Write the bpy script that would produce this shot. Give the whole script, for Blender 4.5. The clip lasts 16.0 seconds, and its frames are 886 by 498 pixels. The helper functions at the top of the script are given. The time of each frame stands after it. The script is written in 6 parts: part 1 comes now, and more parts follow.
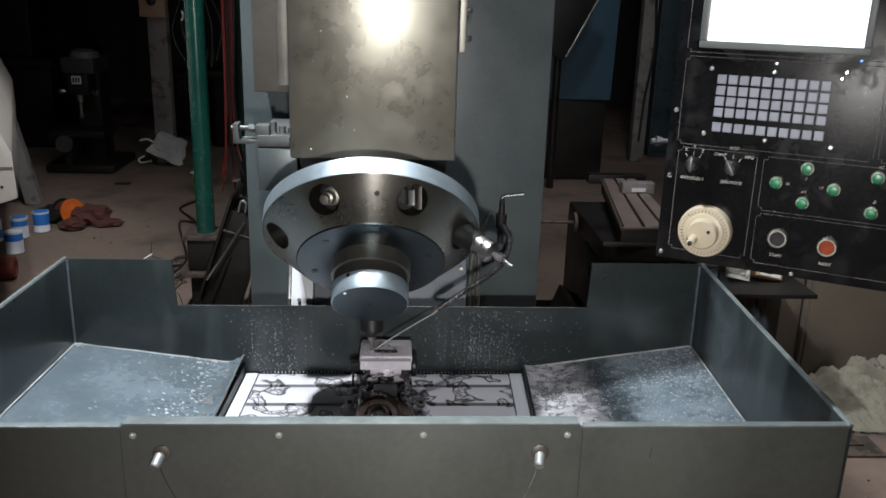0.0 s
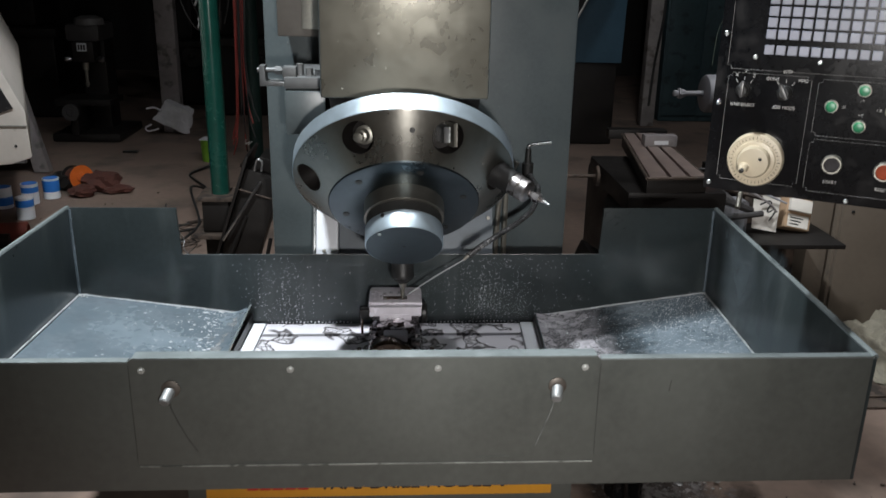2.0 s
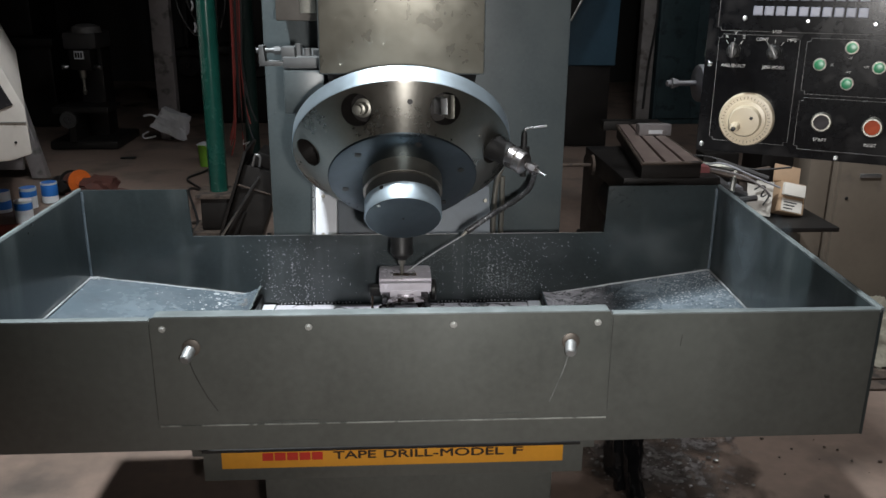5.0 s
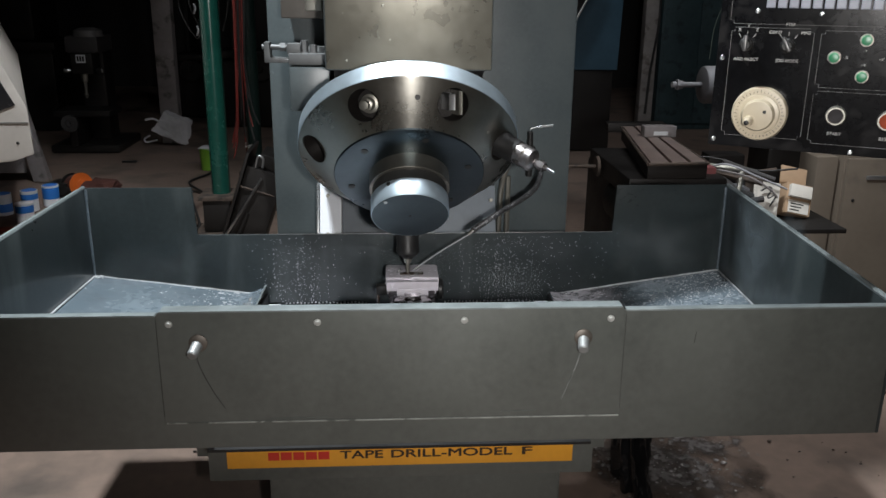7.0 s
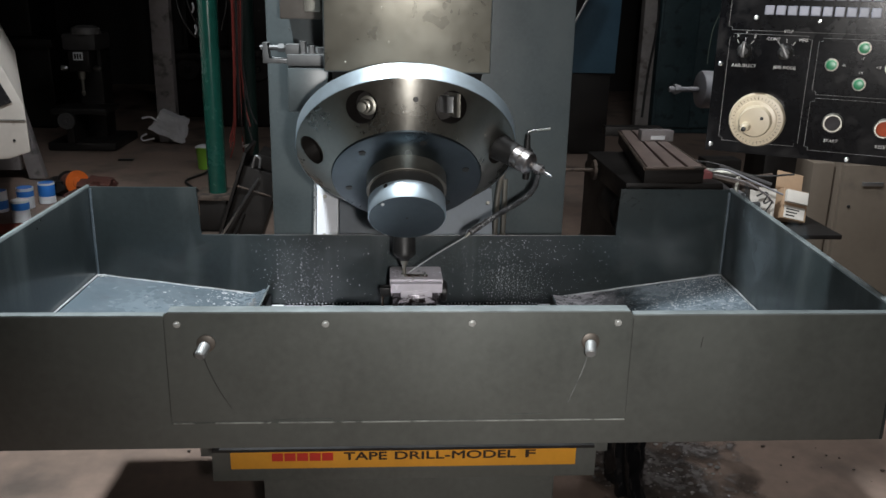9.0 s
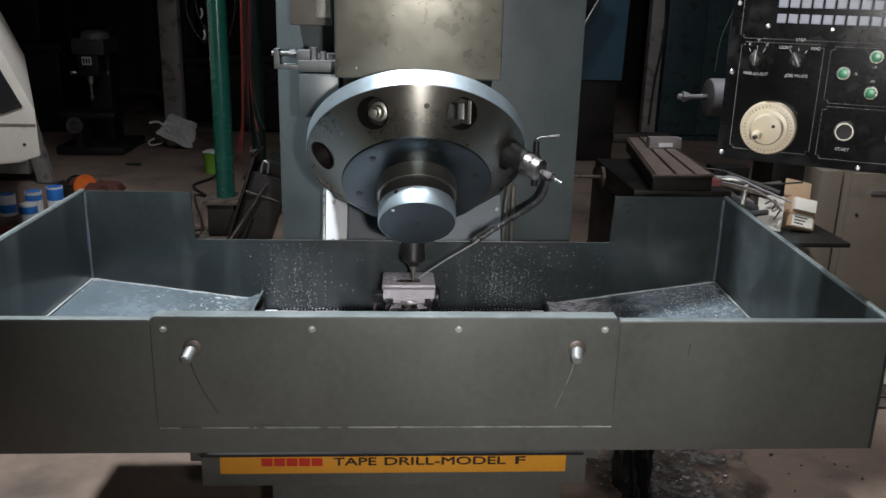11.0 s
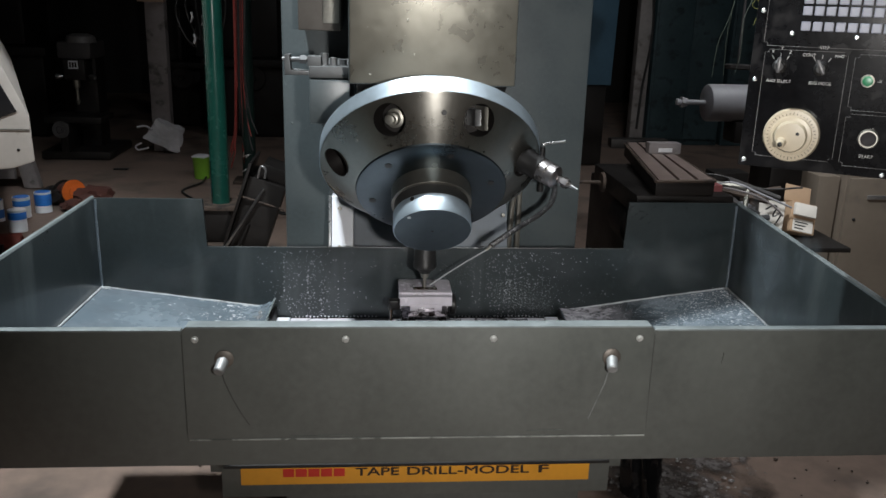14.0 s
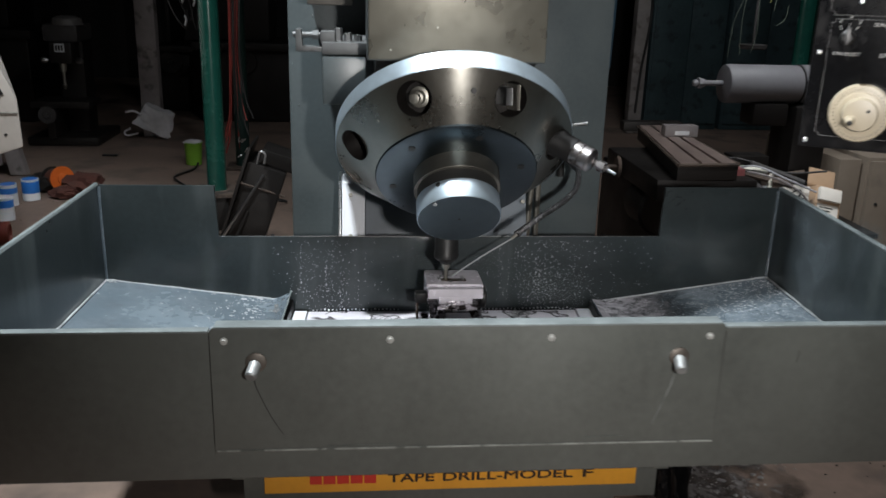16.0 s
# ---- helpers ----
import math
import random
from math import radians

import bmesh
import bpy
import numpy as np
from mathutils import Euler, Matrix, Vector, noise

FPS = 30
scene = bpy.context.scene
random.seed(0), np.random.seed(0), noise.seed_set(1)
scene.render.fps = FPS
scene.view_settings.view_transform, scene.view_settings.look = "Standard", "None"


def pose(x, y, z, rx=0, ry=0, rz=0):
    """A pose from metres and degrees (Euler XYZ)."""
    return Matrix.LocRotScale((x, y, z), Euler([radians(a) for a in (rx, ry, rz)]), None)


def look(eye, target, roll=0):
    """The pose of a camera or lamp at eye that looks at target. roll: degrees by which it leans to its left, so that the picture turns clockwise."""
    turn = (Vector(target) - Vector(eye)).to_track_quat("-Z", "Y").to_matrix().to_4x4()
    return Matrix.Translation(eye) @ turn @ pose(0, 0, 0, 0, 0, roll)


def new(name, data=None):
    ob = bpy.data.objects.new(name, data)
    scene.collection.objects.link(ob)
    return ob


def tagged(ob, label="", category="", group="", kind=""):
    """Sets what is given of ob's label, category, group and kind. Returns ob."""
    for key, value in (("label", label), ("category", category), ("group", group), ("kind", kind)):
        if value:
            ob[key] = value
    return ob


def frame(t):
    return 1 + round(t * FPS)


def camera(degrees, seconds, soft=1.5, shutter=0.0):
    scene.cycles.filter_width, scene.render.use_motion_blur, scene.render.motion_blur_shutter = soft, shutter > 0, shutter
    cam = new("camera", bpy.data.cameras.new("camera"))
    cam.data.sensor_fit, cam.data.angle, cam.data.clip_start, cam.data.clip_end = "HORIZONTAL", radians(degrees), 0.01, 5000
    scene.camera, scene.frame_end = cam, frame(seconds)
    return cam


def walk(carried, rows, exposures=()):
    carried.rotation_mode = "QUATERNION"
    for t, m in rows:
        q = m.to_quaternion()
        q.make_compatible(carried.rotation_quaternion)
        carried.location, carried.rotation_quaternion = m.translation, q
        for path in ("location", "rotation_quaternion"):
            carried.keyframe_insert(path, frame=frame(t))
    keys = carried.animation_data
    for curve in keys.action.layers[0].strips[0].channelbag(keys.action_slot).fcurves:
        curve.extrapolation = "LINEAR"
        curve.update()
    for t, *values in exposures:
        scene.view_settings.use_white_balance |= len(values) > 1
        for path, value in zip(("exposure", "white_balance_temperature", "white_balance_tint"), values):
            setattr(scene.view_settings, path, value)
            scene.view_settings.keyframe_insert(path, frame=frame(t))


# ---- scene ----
# ---------------------------------------------------------------- camera
cam = camera(55.35, 16.0, soft=1.5, shutter=0.8)
PATH = [
    (0, (0.0086, 0.0022, 1.5291), (0.1270, 1.9118, 0.9465), 1.67),
    (0.5, (-0.0136, 0.0068, 1.5145), (0.1084, 1.9098, 0.9114), 1.55),
    (1, (-0.0318, 0.0138, 1.4945), (0.0877, 1.9115, 0.8745), 1.25),
    (1.5, (-0.0448, 0.0224, 1.4717), (0.0718, 1.9187, 0.8470), 1.10),
    (2, (-0.0601, 0.0179, 1.4457), (0.0538, 1.9097, 0.8070), 1.11),
    (2.5, (-0.0613, -0.0062, 1.4217), (0.0602, 1.8833, 0.7775), 1.41),
    (3, (-0.0599, -0.0214, 1.4142), (0.0633, 1.8660, 0.7643), 1.27),
    (3.5, (-0.0564, -0.0260, 1.4052), (0.0658, 1.8622, 0.7571), 1.04),
    (4, (-0.0583, -0.0348, 1.3940), (0.0671, 1.8589, 0.7630), 0.73),
    (6.5, (-0.0782, -0.0267, 1.3423), (0.0397, 1.8783, 0.7445), 0.36),
    (7, (-0.0804, -0.0207, 1.3421), (0.0413, 1.8858, 0.7500), 0.59),
    (7.5, (-0.0775, -0.0207, 1.3436), (0.0493, 1.8857, 0.7524), 0.66),
    (8, (-0.0751, -0.0201, 1.3434), (0.0536, 1.8861, 0.7521), 0.80),
    (8.5, (-0.0755, -0.0188, 1.3435), (0.0556, 1.8870, 0.7510), 1.00),
    (9, (-0.0820, -0.0206, 1.3450), (0.0495, 1.8861, 0.7556), 1.26),
    (11.5, (-0.1015, -0.0230, 1.3467), (0.0183, 1.8886, 0.7711), 1.49),
    (12, (-0.1320, -0.0226, 1.3483), (-0.0034, 1.8882, 0.7718), 1.52),
    (12.5, (-0.1561, -0.0090, 1.3451), (-0.0060, 1.9014, 0.7724), 1.54),
    (13, (-0.1617, -0.0037, 1.3467), (-0.0032, 1.9060, 0.7743), 1.60),
    (13.5, (-0.1598, -0.0032, 1.3479), (0.0022, 1.9068, 0.7774), 1.69),
    (14, (-0.1654, -0.0037, 1.3479), (-0.0014, 1.9073, 0.7812), 1.70),
    (14.5, (-0.1730, -0.0067, 1.3515), (-0.0046, 1.9047, 0.7874), 1.76),
    (15, (-0.1961, -0.0070, 1.3416), (-0.0140, 1.9017, 0.7728), 1.34),
    (15.5, (-0.2158, 0.0079, 1.3370), (-0.0343, 1.9155, 0.7643), 1.15),
    (16, (-0.2331, 0.1263, 1.3162), (-0.0407, 2.0252, 0.7184), 1.68),
]
walk(cam, [(t, look(eye, target, roll)) for t, eye, target, roll in PATH])

# ---------------------------------------------------------------- light
world = bpy.data.worlds.new("night")
scene.world = world
world.use_nodes = True
world.node_tree.nodes["Background"].inputs[0].default_value = (0.5, 0.6, 0.8, 1)
world.node_tree.nodes["Background"].inputs[1].default_value = 0.003
scene.view_settings.exposure = 0.0


def area_lamp(name, eye, target, power, sx, sy, color, spread=180):
    d = bpy.data.lights.new(name, "AREA")
    d.shape, d.size, d.size_y, d.energy, d.color = "RECTANGLE", sx, sy, power, color
    d.spread = radians(spread)
    ob = new(name, d)
    ob.matrix_world = look(eye, target)
    return ob


area_lamp("lamp_over_machine", (-0.80, 1.71, 3.85), (-0.40, 1.78, 0), 76, 0.12, 0.12, (0.90, 0.955, 0.99), 112)
area_lamp("lamp_hall_right", (0.90, 1.68, 3.9), (0.45, 1.75, 0), 27.5, 0.14, 0.14, (0.93, 0.955, 0.985), 165)
# added fill for the mill, bench and cabinet; its source is unseen
area_lamp("fill_mill_bench", (1.7, 2.6, 3.9), (1.5, 3.6, 0.6), 10, 0.3, 0.3, (0.95, 0.96, 0.98), 100)
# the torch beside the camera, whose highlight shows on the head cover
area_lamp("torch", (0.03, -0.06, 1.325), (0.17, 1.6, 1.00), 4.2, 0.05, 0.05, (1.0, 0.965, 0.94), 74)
# made-up fill that lifts the dark background on the right
area_lamp("fill_far_right", (1.5, 5.0, 4.3), (1.6, 7.6, 1.2), 8, 0.3, 0.3, (0.93, 0.96, 1.0), 110)
# narrow fill added to brighten the tins and the ivory hood
area_lamp("fill_tins_hood", (-0.7, 2.9, 4.0), (-2.3, 4.9, 0.35), 6.0, 0.3, 0.2, (0.94, 0.97, 1.0), 48)

# ---------------------------------------------------------------- materials
MATS = {}


def mat(name, base, rough=0.5, metal=0.0, var=0.25, fine=60.0, coarse=4.0, bump=0.15, stain=None, stain_at=0.62, coat=0.0, each=0.0, spec=0.5, drip=1.0, soft=0.05):
    """Surface with a coarse and a fine variation of colour and gloss, fine relief and, where given, stains of another colour."""
    if name in MATS:
        return MATS[name]
    m = bpy.data.materials.new(name)
    m.use_nodes = True
    nt = m.node_tree
    n, l = nt.nodes, nt.links
    b = n["Principled BSDF"]
    co = n.new("ShaderNodeTexCoord")
    big = n.new("ShaderNodeTexNoise")
    big.inputs["Scale"].default_value, big.inputs["Detail"].default_value = coarse, 6
    small = n.new("ShaderNodeTexNoise")
    small.inputs["Scale"].default_value, small.inputs["Detail"].default_value = fine, 5
    for t in (big, small):
        l.new(co.outputs["Object"], t.inputs["Vector"])
    mix = n.new("ShaderNodeMath")
    mix.operation = "MULTIPLY_ADD"
    l.new(small.outputs["Fac"], mix.inputs[0])
    mix.inputs[1].default_value = 0.4
    l.new(big.outputs["Fac"], mix.inputs[2])
    ramp = n.new("ShaderNodeValToRGB")
    lo = [c * (1 - var) for c in base]
    hi = [min(1, c * (1 + var)) for c in base]
    ramp.color_ramp.elements[0].position, ramp.color_ramp.elements[0].color = 0.45, (*lo, 1)
    ramp.color_ramp.elements[1].position, ramp.color_ramp.elements[1].color = 0.95, (*hi, 1)
    l.new(mix.outputs[0], ramp.inputs[0])
    out = ramp.outputs[0]
    if stain:
        spot = n.new("ShaderNodeTexNoise")
        spot.inputs["Scale"].default_value, spot.inputs["Detail"].default_value = coarse * 2.7, 8
        run = n.new("ShaderNodeMapping")
        run.inputs["Scale"].default_value = (1, 1, drip)
        l.new(co.outputs["Object"], run.inputs["Vector"])
        l.new(run.outputs[0], spot.inputs["Vector"])
        cut = n.new("ShaderNodeMapRange")
        cut.inputs["From Min"].default_value, cut.inputs["From Max"].default_value = stain_at - soft, stain_at + soft
        l.new(spot.outputs["Fac"], cut.inputs["Value"])
        mx = n.new("ShaderNodeMix")
        mx.data_type = "RGBA"
        l.new(cut.outputs[0], mx.inputs[0])
        l.new(out, mx.inputs[6])
        mx.inputs[7].default_value = (*stain, 1)
        out = mx.outputs[2]
    if each:
        info = n.new("ShaderNodeObjectInfo")
        hsv = n.new("ShaderNodeHueSaturation")
        rng = n.new("ShaderNodeMapRange")
        rng.inputs["To Min"].default_value, rng.inputs["To Max"].default_value = 1 - each, 1 + each
        l.new(info.outputs["Random"], rng.inputs["Value"])
        l.new(rng.outputs[0], hsv.inputs["Value"])
        l.new(out, hsv.inputs["Color"])
        out = hsv.outputs[0]
    l.new(out, b.inputs["Base Color"])
    rr = n.new("ShaderNodeMapRange")
    rr.inputs["From Min"].default_value, rr.inputs["From Max"].default_value = 0.4, 1.0
    rr.inputs["To Min"].default_value, rr.inputs["To Max"].default_value = max(0.03, rough * 0.8), min(1, rough * 1.25)
    l.new(mix.outputs[0], rr.inputs["Value"])
    l.new(rr.outputs[0], b.inputs["Roughness"])
    b.inputs["Metallic"].default_value = metal
    b.inputs["Coat Weight"].default_value = coat
    b.inputs["Specular IOR Level"].default_value = spec
    if bump:
        bp = n.new("ShaderNodeBump")
        bp.inputs["Strength"].default_value, bp.inputs["Distance"].default_value = bump, 0.002
        l.new(small.outputs["Fac"], bp.inputs["Height"])
        l.new(bp.outputs[0], b.inputs["Normal"])
    MATS[name] = m
    return m


def turned(m, axis, amount, rotation=0.0):
    """Gives a turned metal its fine grooves round the axis."""
    n, l = m.node_tree.nodes, m.node_tree.links
    geo = n.new("ShaderNodeNewGeometry")
    cross = n.new("ShaderNodeVectorMath")
    cross.operation = "CROSS_PRODUCT"
    cross.inputs[1].default_value = axis
    l.new(geo.outputs["Normal"], cross.inputs[0])
    l.new(cross.outputs[0], n["Principled BSDF"].inputs["Tangent"])
    n["Principled BSDF"].inputs["Anisotropic"].default_value = amount
    n["Principled BSDF"].inputs["Anisotropic Rotation"].default_value = rotation
    return m


def puddled(m, scale, at, edge, dark, cells=1.0):
    """Thin dark outlines of puddles on a wet surface, and glossier water inside them."""
    n, l = m.node_tree.nodes, m.node_tree.links
    b = n["Principled BSDF"]
    co = n.new("ShaderNodeTexCoord")
    t = n.new("ShaderNodeTexNoise")
    t.inputs["Scale"].default_value, t.inputs["Detail"].default_value, t.inputs["Distortion"].default_value = scale, 1.2, 0.5
    l.new(co.outputs["Object"], t.inputs["Vector"])
    cell = n.new("ShaderNodeTexVoronoi")
    cell.feature = "DISTANCE_TO_EDGE"
    cell.inputs["Scale"].default_value = scale * 3.2
    warp = n.new("ShaderNodeMix")
    warp.data_type = "VECTOR"
    warp.inputs[0].default_value = 0.03
    l.new(co.outputs["Object"], warp.inputs[4])
    l.new(t.outputs["Color"], warp.inputs[5])
    l.new(warp.outputs[1], cell.inputs["Vector"])
    net = n.new("ShaderNodeMapRange")
    net.inputs["From Min"].default_value, net.inputs["From Max"].default_value = 0.11, 0.05
    l.new(cell.outputs["Distance"], net.inputs["Value"])
    inside = n.new("ShaderNodeMapRange")
    inside.inputs["From Min"].default_value, inside.inputs["From Max"].default_value = at, at + 0.02
    l.new(t.outputs["Fac"], inside.inputs["Value"])
    both = n.new("ShaderNodeMath")
    both.operation = "MULTIPLY"
    inside.inputs["To Max"].default_value = cells
    l.new(net.outputs[0], both.inputs[0])
    l.new(inside.outputs[0], both.inputs[1])
    ramp = n.new("ShaderNodeValToRGB")
    e = ramp.color_ramp.elements
    e[0].position, e[0].color = at - edge, (0, 0, 0, 1)
    e[1].position, e[1].color = at + edge * 1.6, (0.12, 0.12, 0.12, 1)
    k = e.new(at)
    k.color = (1, 1, 1, 1)
    k = e.new(at + edge * 0.8)
    k.color = (0.9, 0.9, 0.9, 1)
    for off, c in ((3.6, 0.10), (4.6, 0.95), (5.2, 0.85), (6.2, 0.05)):
        k = e.new(at + edge * off)
        k.color = (c, c, c, 1)
    l.new(t.outputs["Fac"], ramp.inputs[0])
    mx = n.new("ShaderNodeMix")
    mx.data_type = "RGBA"
    old = b.inputs["Base Color"].links[0].from_socket
    most = n.new("ShaderNodeMath")
    most.operation = "MAXIMUM"
    l.new(ramp.outputs[0], most.inputs[0])
    l.new(both.outputs[0], most.inputs[1])
    l.new(most.outputs[0], mx.inputs[0])
    l.new(old, mx.inputs[6])
    mx.inputs[7].default_value = (*dark, 1)
    l.new(mx.outputs[2], b.inputs["Base Color"])
    return m


def glow(name, color, strength):
    m = bpy.data.materials.new(name)
    m.use_nodes = True
    b = m.node_tree.nodes["Principled BSDF"]
    b.inputs["Base Color"].default_value = (*color, 1)
    b.inputs["Emission Color"].default_value = (*color, 1)
    b.inputs["Emission Strength"].default_value = strength
    return m


PAINT = mat("grey_green_paint", (0.083, 0.104, 0.110), 0.38, 0, 0.25, 90, 3, 0.08, stain=(0.106, 0.126, 0.130), stain_at=0.60, coat=0.55, soft=0.16)
PAINT.node_tree.nodes["Principled BSDF"].inputs["Coat Roughness"].default_value = 0.38
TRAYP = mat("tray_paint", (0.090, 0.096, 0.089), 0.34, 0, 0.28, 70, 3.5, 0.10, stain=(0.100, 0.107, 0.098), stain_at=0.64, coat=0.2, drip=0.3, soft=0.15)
# wet tray paint, darkened: the inner walls' shade is put into the colour
TRAYW = mat("wet_shaded_tray_paint", (0.029, 0.038, 0.040), 0.32, 0, 0.3, 70, 3.5, 0.10, stain=(0.085, 0.10, 0.10), stain_at=0.66, coat=0.25, drip=0.22, soft=0.12)
PANP = mat("pan_paint", (0.138, 0.170, 0.196), 0.26, 0, 0.45, 60, 5, 0.12, stain=(0.100, 0.130, 0.153), stain_at=0.55, soft=0.14, coat=0.7)
GOLD = mat("brushed_plate", (0.29, 0.281, 0.236), 0.28, 0.70, 0.14, 40, 4, 0.06, stain=(0.335, 0.325, 0.276), stain_at=0.64, soft=0.16)


def smeared(m, scale, at, soft, rough, tint, detail=7):
    """Cloudy smears of another gloss and tint over a plain surface."""
    n, l = m.node_tree.nodes, m.node_tree.links
    b = n["Principled BSDF"]
    co = n.new("ShaderNodeTexCoord")
    t = n.new("ShaderNodeTexNoise")
    t.inputs["Scale"].default_value, t.inputs["Detail"].default_value = scale, detail
    t.inputs["Roughness"].default_value, t.inputs["Distortion"].default_value = 0.58, 0.3
    l.new(co.outputs["Object"], t.inputs["Vector"])
    cut = n.new("ShaderNodeMapRange")
    cut.inputs["From Min"].default_value, cut.inputs["From Max"].default_value = at - soft, at + soft
    l.new(t.outputs["Fac"], cut.inputs["Value"])
    for name, value, kind in (("Roughness", rough, "FLOAT"), ("Base Color", tint, "RGBA")):
        mx = n.new("ShaderNodeMix")
        mx.data_type = kind
        l.new(cut.outputs[0], mx.inputs[0])
        a, c, o = (2, 3, 0) if kind == "FLOAT" else (6, 7, 2)
        l.new(b.inputs[name].links[0].from_socket, mx.inputs[a])
        mx.inputs[c].default_value = value if kind == "FLOAT" else (*value, 1)
        l.new(mx.outputs[o], b.inputs[name])
    return m


smeared(GOLD, 14.0, 0.59, 0.12, 0.345, (0.305, 0.296, 0.25), 3)
STEEL = mat("bare_steel", (0.62, 0.64, 0.65), 0.30, 1.0, 0.12, 80, 6, 0.06)
STEELD = mat("turned_steel", (0.36, 0.35, 0.31), 0.42, 0.9, 0.22, 160, 8, 0.10)
BRKNOB = mat("dull_brown_steel", (0.13, 0.115, 0.10), 0.5, 0.6, 0.3, 80, 12, 0.1)
# plate and hub face turn downwards; their shade is put into darker colours
PLATEB = mat("shaded_blue_grey_plate", (0.062, 0.078, 0.088), 0.30, 1.0, 0.2, 60, 6, 0.05)
FACEB = mat("shaded_blue_grey_hub_face", (0.085, 0.110, 0.126), 0.38, 0.85, 0.2, 60, 6, 0.05)
COLLARM = mat("brassy_turned_steel", (0.30, 0.285, 0.25), 0.36, 0.95, 0.2, 60, 8, 0.06)
NECKM = mat("dark_neck_steel", (0.026, 0.026, 0.025), 0.5, 0.2, 0.25, 60, 8, 0.08)
BLACKM = mat("black_metal", (0.022, 0.022, 0.022), 0.45, 0.3, 0.3, 90, 10, 0.15)
# near-black colour carries the shade inside the sockets and key holes
DARKH = mat("shaded_socket", (0.014, 0.012, 0.011), 0.5, 0.3, 0.3, 60, 20, 0.1)
TABLEM = puddled(mat("wet_table_iron", (0.66, 0.645, 0.69), 0.25, 0.0, 0.06, 30, 8, 0.05), 16, 0.54, 0.034, (0.085, 0.078, 0.08), 0.8)
VISEM = mat("vise_steel", (0.76, 0.73, 0.80), 0.25, 0.1, 0.12, 50, 14, 0.08, stain=(0.16, 0.13, 0.12), stain_at=0.66)
VISEB = mat("wet_vise_iron", (0.52, 0.49, 0.53), 0.22, 0.35, 0.4, 50, 25, 0.25, stain=(0.045, 0.034, 0.032), stain_at=0.50, coat=0.5)
VISED = mat("oily_iron", (0.10, 0.062, 0.040), 0.25, 0.4, 0.5, 60, 18, 0.3, coat=0.4)
WHITES = mat("white_sheet", (0.72, 0.74, 0.78), 0.4, 0, 0.06, 50, 4, 0.05)
PANELM = smeared(mat("panel_black", (0.0045, 0.005, 0.0062), 0.27, 0, 0.35, 120, 7, 0.05, stain=(0.010, 0.010, 0.011), stain_at=0.64, spec=0.32, soft=0.13), 16.0, 0.60, 0.06, 0.46, (0.011, 0.011, 0.012))
KEYM = mat("key_cap", (0.25, 0.265, 0.33), 0.40, 0, 0.08, 90, 20, 0.03, each=0.12, spec=0.9)
CREAM = mat("cream_plastic", (0.52, 0.45, 0.33), 0.38, 0, 0.08, 80, 12, 0.04)
GREENB = mat("green_button", (0.01, 0.21, 0.085), 0.3, 0, 0.1, 80, 20, 0.02)
REDB = mat("orange_button", (0.42, 0.085, 0.04), 0.6, 0, 0.1, 80, 20, 0.02, spec=0.1)
DARKCAP = mat("dark_button", (0.06, 0.057, 0.06), 0.75, 0, 0.2, 80, 20, 0.02, spec=0.1)
CHUCKM = mat("worn_chuck_steel", (0.30, 0.285, 0.285), 0.34, 1.0, 0.3, 60, 25, 0.1, stain=(0.10, 0.09, 0.08), stain_at=0.58)
INK = mat("white_ink", (0.62, 0.62, 0.60), 0.6, 0, 0.05, 80, 20, 0.0)
SIGNY = mat("sign_yellow", (0.72, 0.33, 0.03), 0.45, 0, 0.10, 80, 9, 0.03)
SIGNR = mat("sign_red", (0.55, 0.035, 0.02), 0.5, 0, 0.1, 80, 9, 0.02)
SIGNK = mat("sign_black", (0.035, 0.02, 0.012), 0.5, 0, 0.1, 80, 9, 0.02)
FLOORM = mat("dusty_concrete", (0.205, 0.148, 0.118), 0.8, 0, 0.3, 25, 1.1, 0.35, stain=(0.10, 0.078, 0.065), stain_at=0.62, soft=0.1)
WALLM = mat("near_black_wall", (0.028, 0.026, 0.025), 0.9, 0, 0.4, 12, 0.8, 0.3)
PIPEG = mat("green_pipe_paint", (0.008, 0.060, 0.045), 0.25, 0, 0.25, 40, 6, 0.1, coat=0.3)
GREYPOST = mat("grey_post_paint", (0.24, 0.22, 0.22), 0.6, 0, 0.25, 30, 3, 0.2, stain=(0.09, 0.085, 0.08), stain_at=0.6)
REDW = mat("red_insulation", (0.20, 0.032, 0.026), 0.4, 0, 0.2, 60, 12, 0.05)
RUBBER = mat("black_rubber", (0.018, 0.018, 0.018), 0.5, 0, 0.3, 60, 12, 0.2)
# coolant drops and jet are pale: their glints are put into the colour
WATER = mat("pale_glint_coolant", (0.42, 0.44, 0.46), 0.05, 0.0, 0.05, 60, 12, 0.0, spec=0.8)
CLEARW = mat("clear_coolant", (0.85, 0.87, 0.88), 0.06, 0.0, 0.05, 60, 12, 0.0)
CLEARW.node_tree.nodes["Principled BSDF"].inputs["Transmission Weight"].default_value = 0.85
CLEARW.node_tree.nodes["Principled BSDF"].inputs["IOR"].default_value = 1.33
MILKY = puddled(mat("milky_coolant_film", (0.40, 0.385, 0.41), 0.25, 0.0, 0.3, 120, 20, 0.4), 30, 0.52, 0.02, (0.12, 0.12, 0.125))

# ---------------------------------------------------------------- mesh tools
ORIGIN = {}


def root(name, x, y, z, label, category, group="", kind=""):
    ob = new(name)
    ob.empty_display_size = 0.05
    ob.location = (x, y, z)
    ORIGIN[ob.name] = Vector((x, y, z))
    return tagged(ob, label, category, group, kind)


